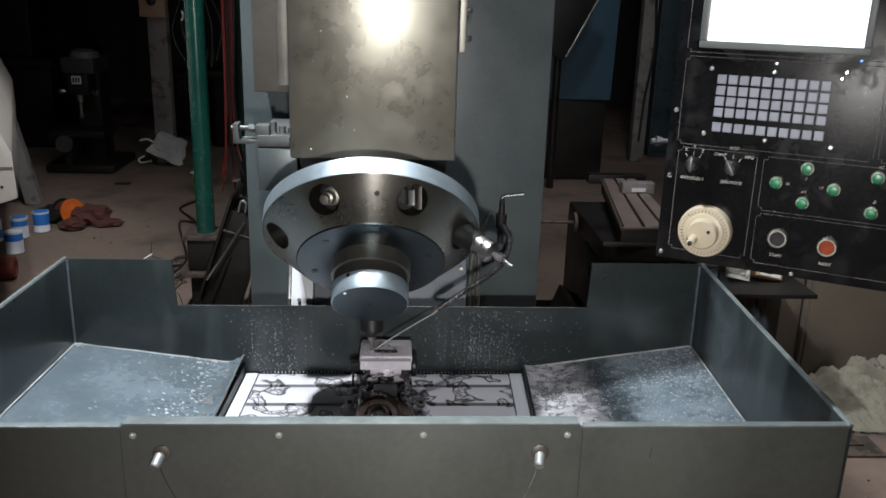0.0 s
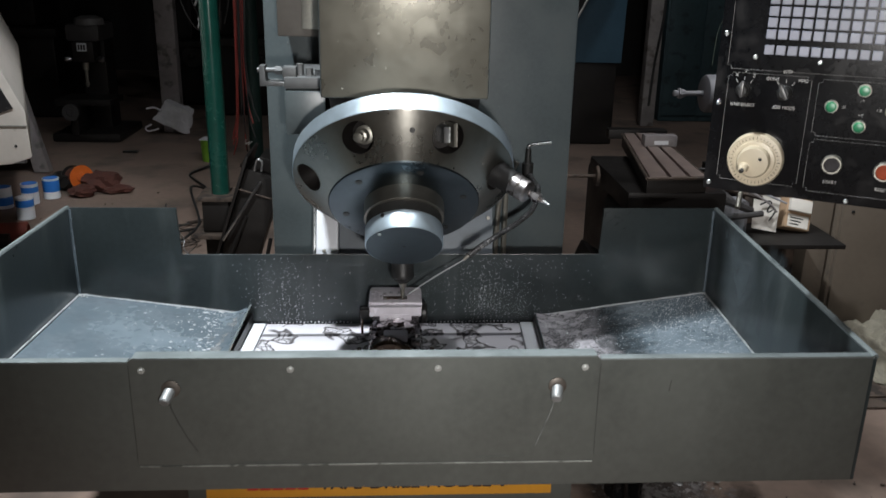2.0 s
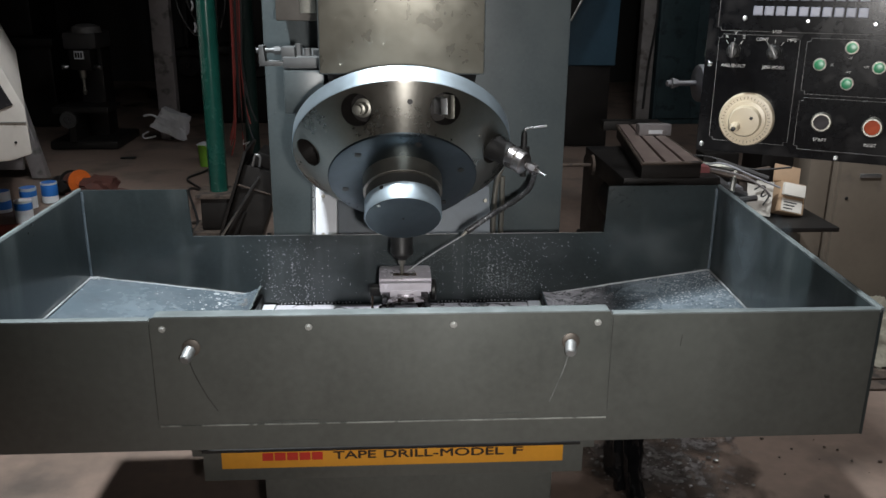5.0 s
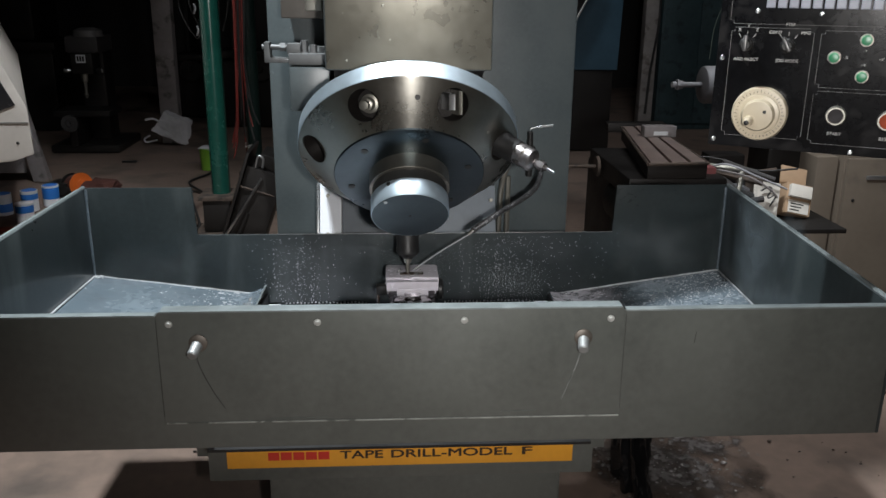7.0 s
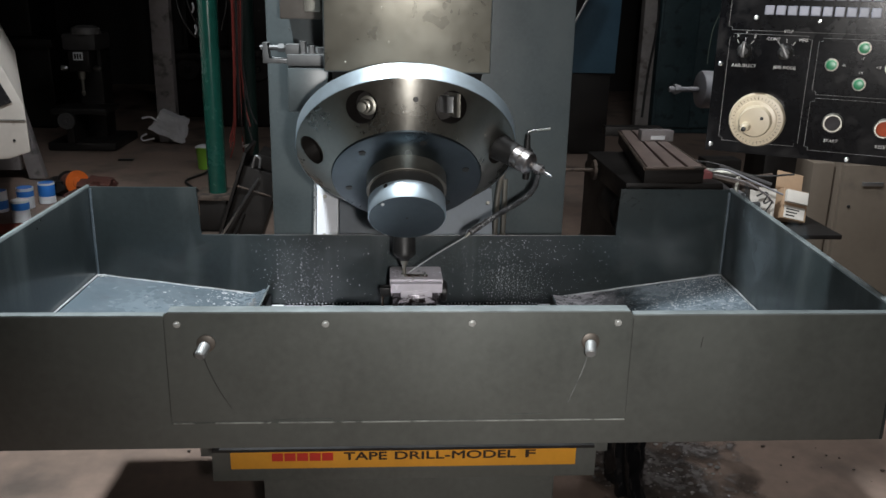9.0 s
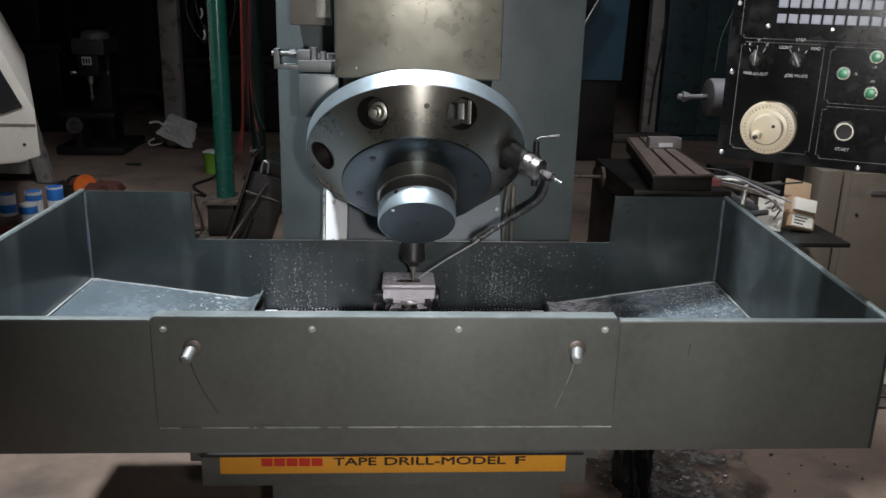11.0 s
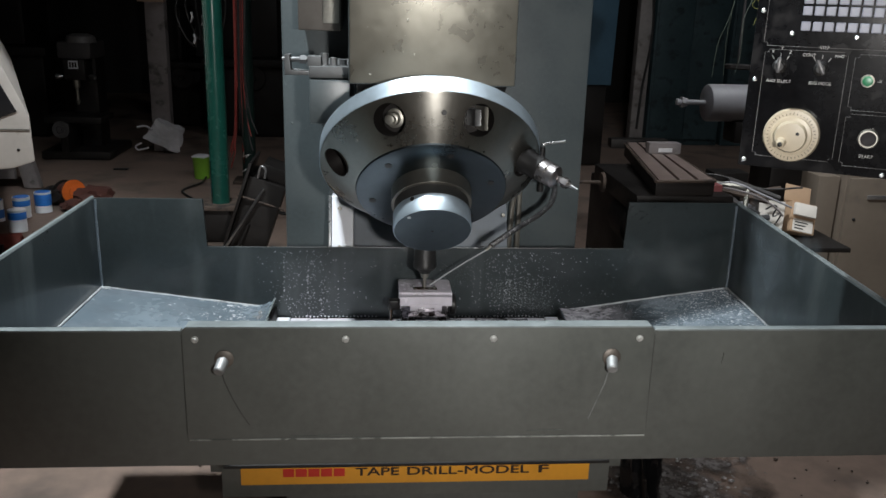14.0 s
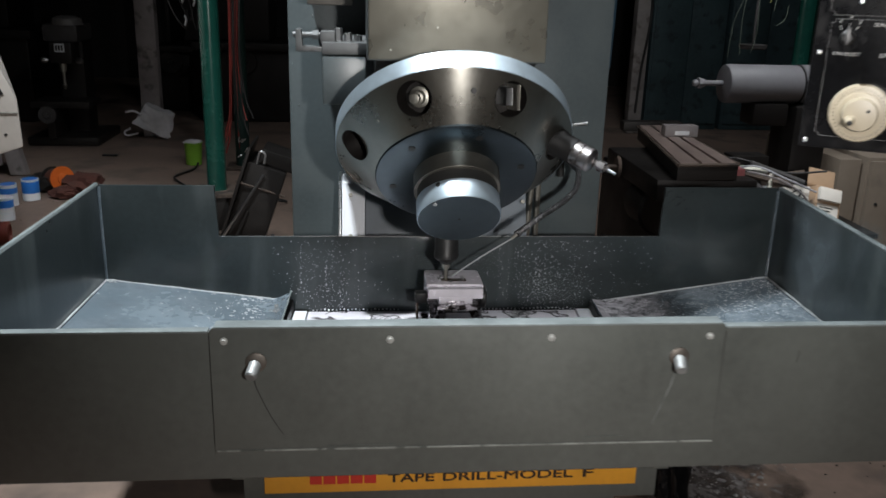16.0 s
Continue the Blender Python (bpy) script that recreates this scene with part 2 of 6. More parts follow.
def finish(bm, name, material, smooth=True):
    bmesh.ops.recalc_face_normals(bm, faces=bm.faces[:])
    me = bpy.data.meshes.new(name)
    bm.to_mesh(me)
    bm.free()
    for m in material if isinstance(material, (list, tuple)) else (material,):
        me.materials.append(m)
    if smooth:
        me.polygons.foreach_set("use_smooth", [True] * len(me.polygons))
        me.set_sharp_from_angle(angle=radians(35))
    return me


def part(name, bm, material, parent, label="", smooth=True, kind=""):
    """Links bm, drawn in world coordinates, as one mesh under a thing or under a part."""
    o = ORIGIN[parent.name]
    bmesh.ops.translate(bm, verts=bm.verts[:], vec=-o)
    ob = new(name, finish(bm, name, material, smooth))
    ob.parent = parent
    ORIGIN[ob.name] = o
    return tagged(ob, label, "", "", kind)


def thing(name, bm, material, label, category, group="", kind="", smooth=True):
    """Links bm, drawn in world coordinates, as a thing of one mesh with its origin at its base."""
    vs = [v.co for v in bm.verts]
    lo = Vector([min(c[i] for c in vs) for i in range(3)])
    hi = Vector([max(c[i] for c in vs) for i in range(3)])
    o = Vector(((lo.x + hi.x) / 2, (lo.y + hi.y) / 2, lo.z))
    bmesh.ops.translate(bm, verts=bm.verts[:], vec=-o)
    ob = new(name, finish(bm, name, material, smooth))
    ob.location = o
    ORIGIN[ob.name] = o
    return tagged(ob, label, category, group, kind)


def box(bm, x0, x1, y0, y1, z0, z1, bevel=0.0, m=None, seg=2):
    r = bmesh.ops.create_cube(bm, size=1.0)
    vs = r["verts"]
    for v in vs:
        v.co = Vector((x0 + (v.co.x + 0.5) * (x1 - x0), y0 + (v.co.y + 0.5) * (y1 - y0), z0 + (v.co.z + 0.5) * (z1 - z0)))
        if m:
            v.co = m @ v.co
    if bevel:
        es = list({e for v in vs for e in v.link_edges})
        bmesh.ops.bevel(bm, geom=es, offset=bevel, segments=seg, profile=0.6, affect="EDGES")
    return bm


def nb():
    return bmesh.new()


def frame_of(d):
    d = Vector(d).normalized()
    u = d.cross(Vector((0, 0, 1)))
    if u.length < 1e-4:
        u = Vector((1, 0, 0))
    u.normalize()
    return u, d.cross(u), d


def lathe(bm, c, d, prof, n=32, caps=True):
    """A turned body: prof is rows of (distance along d from c, radius)."""
    u, w, d = frame_of(d)
    c = Vector(c)
    rings = []
    for k, r in prof:
        rings.append([bm.verts.new(c + d * k + (u * math.cos(2 * math.pi * i / n) + w * math.sin(2 * math.pi * i / n)) * r) for i in range(n)])
    for a, b in zip(rings, rings[1:]):
        for i in range(n):
            bm.faces.new((a[i], a[(i + 1) % n], b[(i + 1) % n], b[i]))
    if caps:
        bm.faces.new(rings[0])
        bm.faces.new(rings[-1])
    return bm


def cyl(bm, p0, p1, r, n=20, ch=0.0, r1=None):
    p0, p1 = Vector(p0), Vector(p1)
    L = (p1 - p0).length
    r1 = r if r1 is None else r1
    prof = [(0, r), (L, r1)] if not ch else [(0, r - ch), (ch, r), (L - ch, r1), (L, r1 - ch)]
    return lathe(bm, p0, p1 - p0, prof, n)


def smooth_path(pts, k=6):
    """A smooth line through the points that does not swing past them."""
    pts = [Vector(p) for p in pts]
    last = len(pts) - 1
    slope = []
    for i, p in enumerate(pts):
        a, c = pts[max(0, i - 1)], pts[min(last, i + 1)]
        d = c - a
        lens = [s for s in ((p - a).length, (c - p).length) if s > 0]
        slope.append(d.normalized() * min(lens))
    out = []
    for i in range(last):
        p, q = pts[i], pts[i + 1]
        for s in range(k):
            t = s / k
            out.append(p * (2 * t ** 3 - 3 * t * t + 1) + slope[i] * (t ** 3 - 2 * t * t + t) + q * (3 * t * t - 2 * t ** 3) + slope[i + 1] * (t ** 3 - t * t))
    out.append(pts[-1])
    return out


def tube(bm, pts, r, n=8, k=6, r1=None, rib=0.0):
    pts = smooth_path(pts, k)
    rings = []
    up = Vector((0.13, 0.31, 0.94))
    for i, p in enumerate(pts):
        d = (pts[min(i + 1, len(pts) - 1)] - pts[max(i - 1, 0)]).normalized()
        u = d.cross(up).normalized()
        w = d.cross(u)
        rr = r if r1 is None else r + (r1 - r) * i / (len(pts) - 1)
        rr *= 1 - rib * (i % 2)
        rings.append([bm.verts.new(p + (u * math.cos(2 * math.pi * j / n) + w * math.sin(2 * math.pi * j / n)) * rr) for j in range(n)])
    for a, b in zip(rings, rings[1:]):
        for j in range(n):
            bm.faces.new((a[j], a[(j + 1) % n], b[(j + 1) % n], b[j]))
    bm.faces.new(rings[0])
    bm.faces.new(rings[-1])
    return bm


def prism(bm, poly, d, bevel=0.0):
    """Extrudes a flat polygon (world points) along d."""
    a = [bm.verts.new(Vector(p)) for p in poly]
    b = [bm.verts.new(Vector(p) + Vector(d)) for p in poly]
    n = len(a)
    bm.faces.new(a)
    bm.faces.new(b[::-1])
    for i in range(n):
        bm.faces.new((a[i], b[i], b[(i + 1) % n], a[(i + 1) % n]))
    if bevel:
        es = list({e for v in a + b for e in v.link_edges})
        bmesh.ops.bevel(bm, geom=es, offset=bevel, segments=2, profile=0.6, affect="EDGES")
    return bm


def letters(text, size, m, depth=0.0006, align="CENTER", bold=0.0):
    """A bmesh of raised letters in the built-in font, centred on m's origin, reading along its x with z towards the reader."""
    cu = bpy.data.curves.new("letters", "FONT")
    cu.body, cu.size, cu.extrude, cu.align_x, cu.align_y = text, size, depth, align, "CENTER"
    cu.offset = size * bold
    ob = bpy.data.objects.new("letters", cu)
    scene.collection.objects.link(ob)
    me = bpy.data.meshes.new_from_object(ob)
    bm = nb()
    bm.from_mesh(me)
    bm.transform(m)
    bpy.data.objects.remove(ob)
    bpy.data.curves.remove(cu)
    bpy.data.meshes.remove(me)
    return bm


# ---------------------------------------------------------------- the hall
def slab(name, x0, x1, y0, y1, z0, z1, m, label):
    return thing(name, box(nb(), x0, x1, y0, y1, z0, z1), m, label, name.split("_")[0], kind="structure", smooth=False)


def hall():
    bm = nb()
    bmesh.ops.create_grid(bm, x_segments=90, y_segments=100, size=1.0)
    for v in bm.verts:
        x, y = v.co.x * 7, 4 + v.co.y * 8
        z = 0.004 * noise.noise(Vector((x * 0.9, y * 0.9, 0))) - 0.004
        v.co = Vector((x, y, z))
    thing("floor", bm, FLOORM, "dusty brown worn concrete workshop floor", "floor", kind="structure")
    # near-black slabs added to close the hall and keep its background dark
    slab("wall_north", -7, 7, 12.0, 12.25, -0.02, 4.8, WALLM, "near-black workshop wall")
    slab("wall_south", -7, 7, -4.25, -4.0, -0.02, 4.8, WALLM, "near-black workshop wall")
    slab("wall_west", -7.25, -7, -4.25, 12.25, -0.02, 4.8, WALLM, "near-black workshop wall")
    slab("wall_east", 7, 7.25, -4.25, 12.25, -0.02, 4.8, WALLM, "near-black workshop wall")
    slab("ceiling", -7.25, 7.25, -4.25, 12.25, 4.8, 5.0, WALLM, "near-black workshop ceiling")


hall()


# ---------------------------------------------------------------- table with splash tray
def skew(bm):
    """The tray's sides stand a little askew to its front."""
    for v in bm.verts:
        v.co.x -= 0.0465 * (2.11 - v.co.y)
    return bm


TRAY = root("machine_table", -0.05, 1.68, 0.33, "grey-green sheet metal splash tray with drilling table, on its saddle", "machine table")
XL, XR, YF, YB = -0.852, 0.806, 1.255, 2.11
TK = 0.006


def tray():
    # walls
    part("front_wall", skew(prism(nb(), [(XL, YF, 0.60), (XR, YF, 0.60), (XR, YF, 0.838), (XL, YF, 0.838)], (0, TK, 0), 0.0015)), TRAYP, TRAY)
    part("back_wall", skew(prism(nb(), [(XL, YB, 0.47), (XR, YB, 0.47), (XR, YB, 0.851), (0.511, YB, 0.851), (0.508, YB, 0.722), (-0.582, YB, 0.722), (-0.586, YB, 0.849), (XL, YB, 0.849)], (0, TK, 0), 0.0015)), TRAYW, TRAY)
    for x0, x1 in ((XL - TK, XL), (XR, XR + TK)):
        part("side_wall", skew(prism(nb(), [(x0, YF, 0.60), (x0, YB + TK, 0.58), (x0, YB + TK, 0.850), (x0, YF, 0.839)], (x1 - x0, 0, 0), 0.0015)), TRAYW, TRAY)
    # sloping pans on both sides
    for xo, xi, zi in ((XL, -0.412, 0.556), (XR, 0.345, 0.548)):
        bm = nb()
        n = 28
        rows = []
        for i in range(n + 1):
            f = i / n
            x = xo + (xi - xo) * f
            z = 0.615 + (zi - 0.615) * f + (0.008 * max(0, (f - 0.93) / 0.07))
            rows.append((x, z))
        curl = [(max(0.0, (i / n - 0.86) / 0.14)) ** 1.6 if xo < 0 else 0.0 for i in range(n + 1)]
        top = [[bm.verts.new((x, y, z + 0.0015 * math.sin(9 * y + 7 * x) + 0.020 * c * ((y - 1.45) / (YB - 1.45)) ** 2)) for (x, z), c in zip(rows, curl)] for y in np.linspace(1.45, YB, 12)]
        for a, b in zip(top, top[1:]):
            for i in range(n):
                bm.faces.new((a[i], a[i + 1], b[i + 1], b[i]))
        r = bmesh.ops.extrude_face_region(bm, geom=bm.faces[:])
        bmesh.ops.translate(bm, verts=[g for g in r["geom"] if isinstance(g, bmesh.types.BMVert)], vec=(0, 0, -0.004))
        part("pan", skew(bm), PANP, TRAY, "wet sloping pan")
        box_x = (xi - 0.004, xi + 0.004)
        part("pan_lip", skew(box(nb(), *box_x, 1.45, YB, 0.50, zi + 0.004, 0.001)), BLACKM, TRAY)
        if xo < 0:
            part("pan_edge", skew(tube(nb(), [(xi - 0.001, y, zi + 0.009 + 0.020 * ((y - 1.45) / (YB - 1.45)) ** 2) for y in np.linspace(1.46, YB - 0.004, 8)], 0.0022, 6, 3)), LIPM, TRAY, "pale edge of the pan")
        part("pan_front", skew(box(nb(), min(xo, xi), max(xo, xi), YF + TK, 1.45, 0.602, 0.606, 0.001)), TRAYP, TRAY)
    # folded lips along the top edges
    for x0, x1 in ((XL, -0.418), (0.345, XR)):
        part("top_lip", skew(box(nb(), x0, x1, YF - 0.0005, YF + 0.015, 0.8362, 0.8395, 0.0008)), LIPM, TRAY, "pale folded edge")
    for x in (XL - TK / 2, XR + TK / 2):
        part("top_lip", skew(tube(nb(), [(x, YF, 0.838), (x, YB, 0.850)], 0.0052, 6, 1)), LIPM, TRAY)
    # weld beads in the corners
    for x in (XL + 0.003, XR - 0.003):
        part("weld_bead", skew(tube(nb(), [(x, YB - 0.003, 0.615), (x, YB - 0.004, 0.72), (x, YB - 0.003, 0.845)], 0.004, 6)), PANP, TRAY)
    # floor trough and table top
    part("trough", skew(box(nb(), -0.412, 0.345, 1.46, YB, 0.470, 0.476)), BLACKM, TRAY)
    xs0, xs1 = -0.372, 0.303
    ys = [1.64, 1.714, 1.730, 1.818, 1.834, 1.922, 1.938, 2.026, 2.042, 2.106]
    bed = part("table_bed", skew(box(nb(), xs0, xs1, 1.64, 2.106, 0.478, 0.499)), BLACKM, TRAY)
    for a, b in zip(ys[::2], ys[1::2]):
        part("table_strip", skew(box(nb(), xs0, xs1, a, b, 0.4992, 0.530, 0.0015)), TABLEM, bed, "wet cast iron between T-slots")
    for x0, x1, zt in ((-0.4075, -0.374, 0.533), (0.305, 0.3405, 0.534)):
        part("table_end", skew(box(nb(), x0, x1, 1.64, 2.104, 0.476, zt, 0.002)), WHITES, TRAY)
    part("beaded_edge", skew(rivets()), STEEL, TRAY, kind="stuff")
    # door in the front
    xo = 0.0465 * (2.11 - YF)
    door = part("door", prism(nb(), [(-0.455, YF - 0.005, 0.644), (0.304, YF - 0.005, 0.644), (0.302, YF - 0.005, 0.838), (0.298, YF - 0.005, 0.846), (-0.450, YF - 0.005, 0.846), (-0.455, YF - 0.005, 0.841)], (0, 0.005, 0), 0.0012), TRAYP, TRAY, "removable front door of the tray")
    part("door_lip", box(nb(), -0.4485, 0.2965, YF - 0.0056, YF + 0.020, 0.8445, 0.8475, 0.0008), LIPM, door)
    for x in (-0.435, -0.2, 0.037, 0.278):
        bm = nb()
        lathe(bm, (x, YF - 0.005, 0.826), (0, -1, 0), [(0, 0.0058), (0.0012, 0.0058), (0.0012, 0.0042), (0.004, 0.0042), (0.005, 0.003)], 12)
        part("bolt", bm, mat("zinc_bolt", (0.48, 0.49, 0.47), 0.4, 0.5, 0.2, 80, 20, 0.1), door)
    for x in (-0.391, 0.234):
        part("knob_washer", lathe(nb(), (x, YF - 0.005, 0.793), (0, -1, 0), [(0, 0.0150), (0.002, 0.0150), (0.004, 0.011)], 20), BRKNOB, door)
        part("knob", lathe(nb(), (x, YF - 0.008, 0.793), (-0.22, -1, -0.42), [(0, 0.006), (0.004, 0.0092), (0.007, 0.0092), (0.026, 0.0086), (0.028, 0.0068)], 20), mat("dull_knob_steel", (0.25, 0.26, 0.26), 0.5, 0.6, 0.3, 80, 30, 0.15), door, "turned steel knob")
    part("hem", tube(nb(), [(-0.452, YF - 0.0050, 0.650), (-0.1, YF - 0.0055, 0.6495), (0.303, YF - 0.0050, 0.6485)], 0.0015, 6), HEMM, door, "worn bright lower edge")
    for pts in (((-0.398, 0.785), (-0.392, 0.752), (-0.374, 0.708), (-0.356, 0.676)), ((0.234, 0.785), (0.226, 0.745), (0.203, 0.680))):
        part("wear_streak", tube(nb(), [(x, YF - 0.0047, z) for x, z in pts], 0.0015, 6, 6, 0.0009), SMEARD if pts[0][0] < 0 else SMEARL, door)
    # sign on the saddle under the tray
    apron = part("apron", box(nb(), -0.464, 0.345, 1.552, 1.60, 0.348, 0.47, 0.002), TRAYP, TRAY, "painted saddle front")
    part("apron_top", box(nb(), -0.487, 0.37, 1.556, 1.60, 0.405, 0.47, 0.002), TRAYP, TRAY)
    part("saddle", box(nb(), -0.43, 0.31, 1.60, 2.08, 0.36, 0.47, 0.004), PAINT, TRAY)
    sign = part("sign", box(nb(), -0.424, 0.299, 1.543, 1.552, 0.382, 0.4325, 0.0008), SIGNY, TRAY, "yellow nameplate with dark lettering")
    M = Matrix.Translation((0, 1.5425, 0.409)) @ Matrix.Rotation(radians(90), 4, "X") @ Matrix.Rotation(radians(0.1), 4, "Z")
    widths = (("TAPE", -0.146, 0.090), ("DRILL-MODEL", 0.043, 0.2555), ("F", 0.2018, 0.0225))
    for text, x, w in widths:
        bm = letters(text, 0.0255, Matrix.Identity(4), bold=0.0)
        for k, (ox, oz) in enumerate(((0.0005, 0), (-0.0005, 0), (0, 0.0004), (0, -0.0004))):
            more = letters(text, 0.0255, Matrix.Translation((ox, oz, 0.0001 * (k + 1))))
            me = bpy.data.meshes.new("more")
            more.to_mesh(me)
            more.free()
            bm.from_mesh(me)
            bpy.data.meshes.remove(me)
        lo, hi = min(v.co.x for v in bm.verts), max(v.co.x for v in bm.verts)
        ww = hi - lo
        bmesh.ops.translate(bm, vec=(-(lo + hi) / 2, 0, 0), verts=bm.verts[:])
        bmesh.ops.scale(bm, vec=(w / ww, 1, 1), verts=bm.verts[:])
        bm.transform(M @ Matrix.Translation((x, 0, 0)))
        part("lettering", bm, SIGNK, sign, smooth=False)
    for i in range(5):
        part("brand_bar", box(nb(), -0.339 + i * 0.0258, -0.339 + i * 0.0258 + 0.0228, 1.5418, 1.543, 0.400, 0.418), SIGNR, sign)


HEMM = mat("bright_worn_hem", (0.34, 0.36, 0.34), 0.4, 0.4, 0.5, 60, 14, 0.2, stain=(0.12, 0.13, 0.12), stain_at=0.58)
LIPM = mat("pale_edge_paint", (0.17, 0.195, 0.198), 0.4, 0.1, 0.3, 60, 12, 0.1)


SMEARL = mat("pale_scratch", (0.15, 0.16, 0.155), 0.5, 0, 0.5, 60, 30, 0.2)
SMEARD = mat("dark_scratch", (0.05, 0.052, 0.048), 0.5, 0, 0.4, 60, 20, 0.2)
SMEAR = mat("dull_smear", (0.098, 0.108, 0.102), 0.5, 0, 0.4, 60, 20, 0.2)
CRUST = mat("dried_coolant_residue", (0.36, 0.38, 0.39), 0.6, 0, 0.5, 150, 25, 0.4)


def drops(spots, up):
    """Many flat droplets: spots are rows of (place, radius, stretch), up is the way out of the wet surface."""
    up = Vector(up).normalized()
    u, w, _ = frame_of(up)
    verts, faces = [], []
    for p, r, s in spots:
        b = len(verts)
        p = Vector(p)
        for i in range(7):
            a = 2 * math.pi * i / 7
            verts.append(p + (u * math.cos(a) + w * math.sin(a) * s) * r)
        for i in range(7):
            a = 2 * math.pi * i / 7
            verts.append(p + (u * math.cos(a) + w * math.sin(a) * s) * r * 0.6 + up * r * 0.42)
        verts.append(p + up * r * 0.55)
        for i in range(7):
            j = (i + 1) % 7
            faces.append((b + i, b + j, b + 7 + j, b + 7 + i))
            faces.append((b + 7 + i, b + 7 + j, b + 14))
    me = bpy.data.meshes.new("drops")
    me.from_pydata(verts, [], faces)
    bm = nb()
    bm.from_mesh(me)
    bpy.data.meshes.remove(me)
    return bm


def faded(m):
    """A film that thins out in a ragged way towards its far side."""
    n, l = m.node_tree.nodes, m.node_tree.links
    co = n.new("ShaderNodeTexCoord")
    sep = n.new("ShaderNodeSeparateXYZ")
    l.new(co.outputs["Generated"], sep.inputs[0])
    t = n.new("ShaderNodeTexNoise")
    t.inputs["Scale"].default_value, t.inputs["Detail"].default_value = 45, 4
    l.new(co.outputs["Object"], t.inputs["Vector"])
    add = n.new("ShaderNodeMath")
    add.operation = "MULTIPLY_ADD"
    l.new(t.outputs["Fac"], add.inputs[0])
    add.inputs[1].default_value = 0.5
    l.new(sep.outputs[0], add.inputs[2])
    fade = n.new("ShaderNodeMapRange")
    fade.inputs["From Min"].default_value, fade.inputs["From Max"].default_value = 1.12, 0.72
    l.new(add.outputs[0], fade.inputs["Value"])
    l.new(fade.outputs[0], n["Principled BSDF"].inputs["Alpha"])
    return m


def residue():
    rng = random.Random(8)
    for xo, xi, zi in ((XL, -0.412, 0.556), (XR, 0.345, 0.548)):
        s = 1 if xi > xo else -1
        lines = [[(xo + s * 0.003, y, 0.6165 + 0.001 * rng.random()) for y in np.linspace(1.50, YB - 0.006, 14)],
                 [(xo + (xi - xo) * f, YB - 0.004, 0.6165 + (zi - 0.615) * f + 0.001 * rng.random()) for f in np.linspace(0.01, 0.97, 14)]]
        for pts in lines:
            part("residue", skew(tube(nb(), pts, 0.0022, 6, 3)), CRUST, TRAY, "pale dried coolant residue", kind="stuff")
        bm = nb()
        for i in range(16):
            x = xo + s * abs(rng.gauss(0, 0.02))
            bmesh.ops.create_icosphere(bm, subdivisions=1, radius=0.0012 + 0.0016 * rng.random(), matrix=Matrix.Translation((x + s * 0.004, YB - 0.004 - abs(rng.gauss(0, 0.012)), 0.617)) @ Matrix.Diagonal((1.4, 1, 0.4, 1)))
        part("residue", skew(bm), CRUST, TRAY, kind="stuff")
    for x in (-0.4565, 0.3050):
        part("door_gap", box(nb(), x - 0.0006, x + 0.0006, YF - 0.0012, YF + 0.0005, 0.66, 0.832), SMEARD, TRAY)
    for x, z, l in ((-0.29, 0.655, 0.10), (0.10, 0.66, 0.06)):
        part("scratch", tube(nb(), [(x, YF - 0.0052, z), (x + l, YF - 0.0052, z + 0.001)], 0.0006, 4, 1), SMEAR, TRAY)
    part("scratch", tube(nb(), [(0.424, YF - 0.0001, 0.778), (0.426, YF - 0.0001, 0.798)], 0.0007, 4, 1), SMEARD, TRAY)


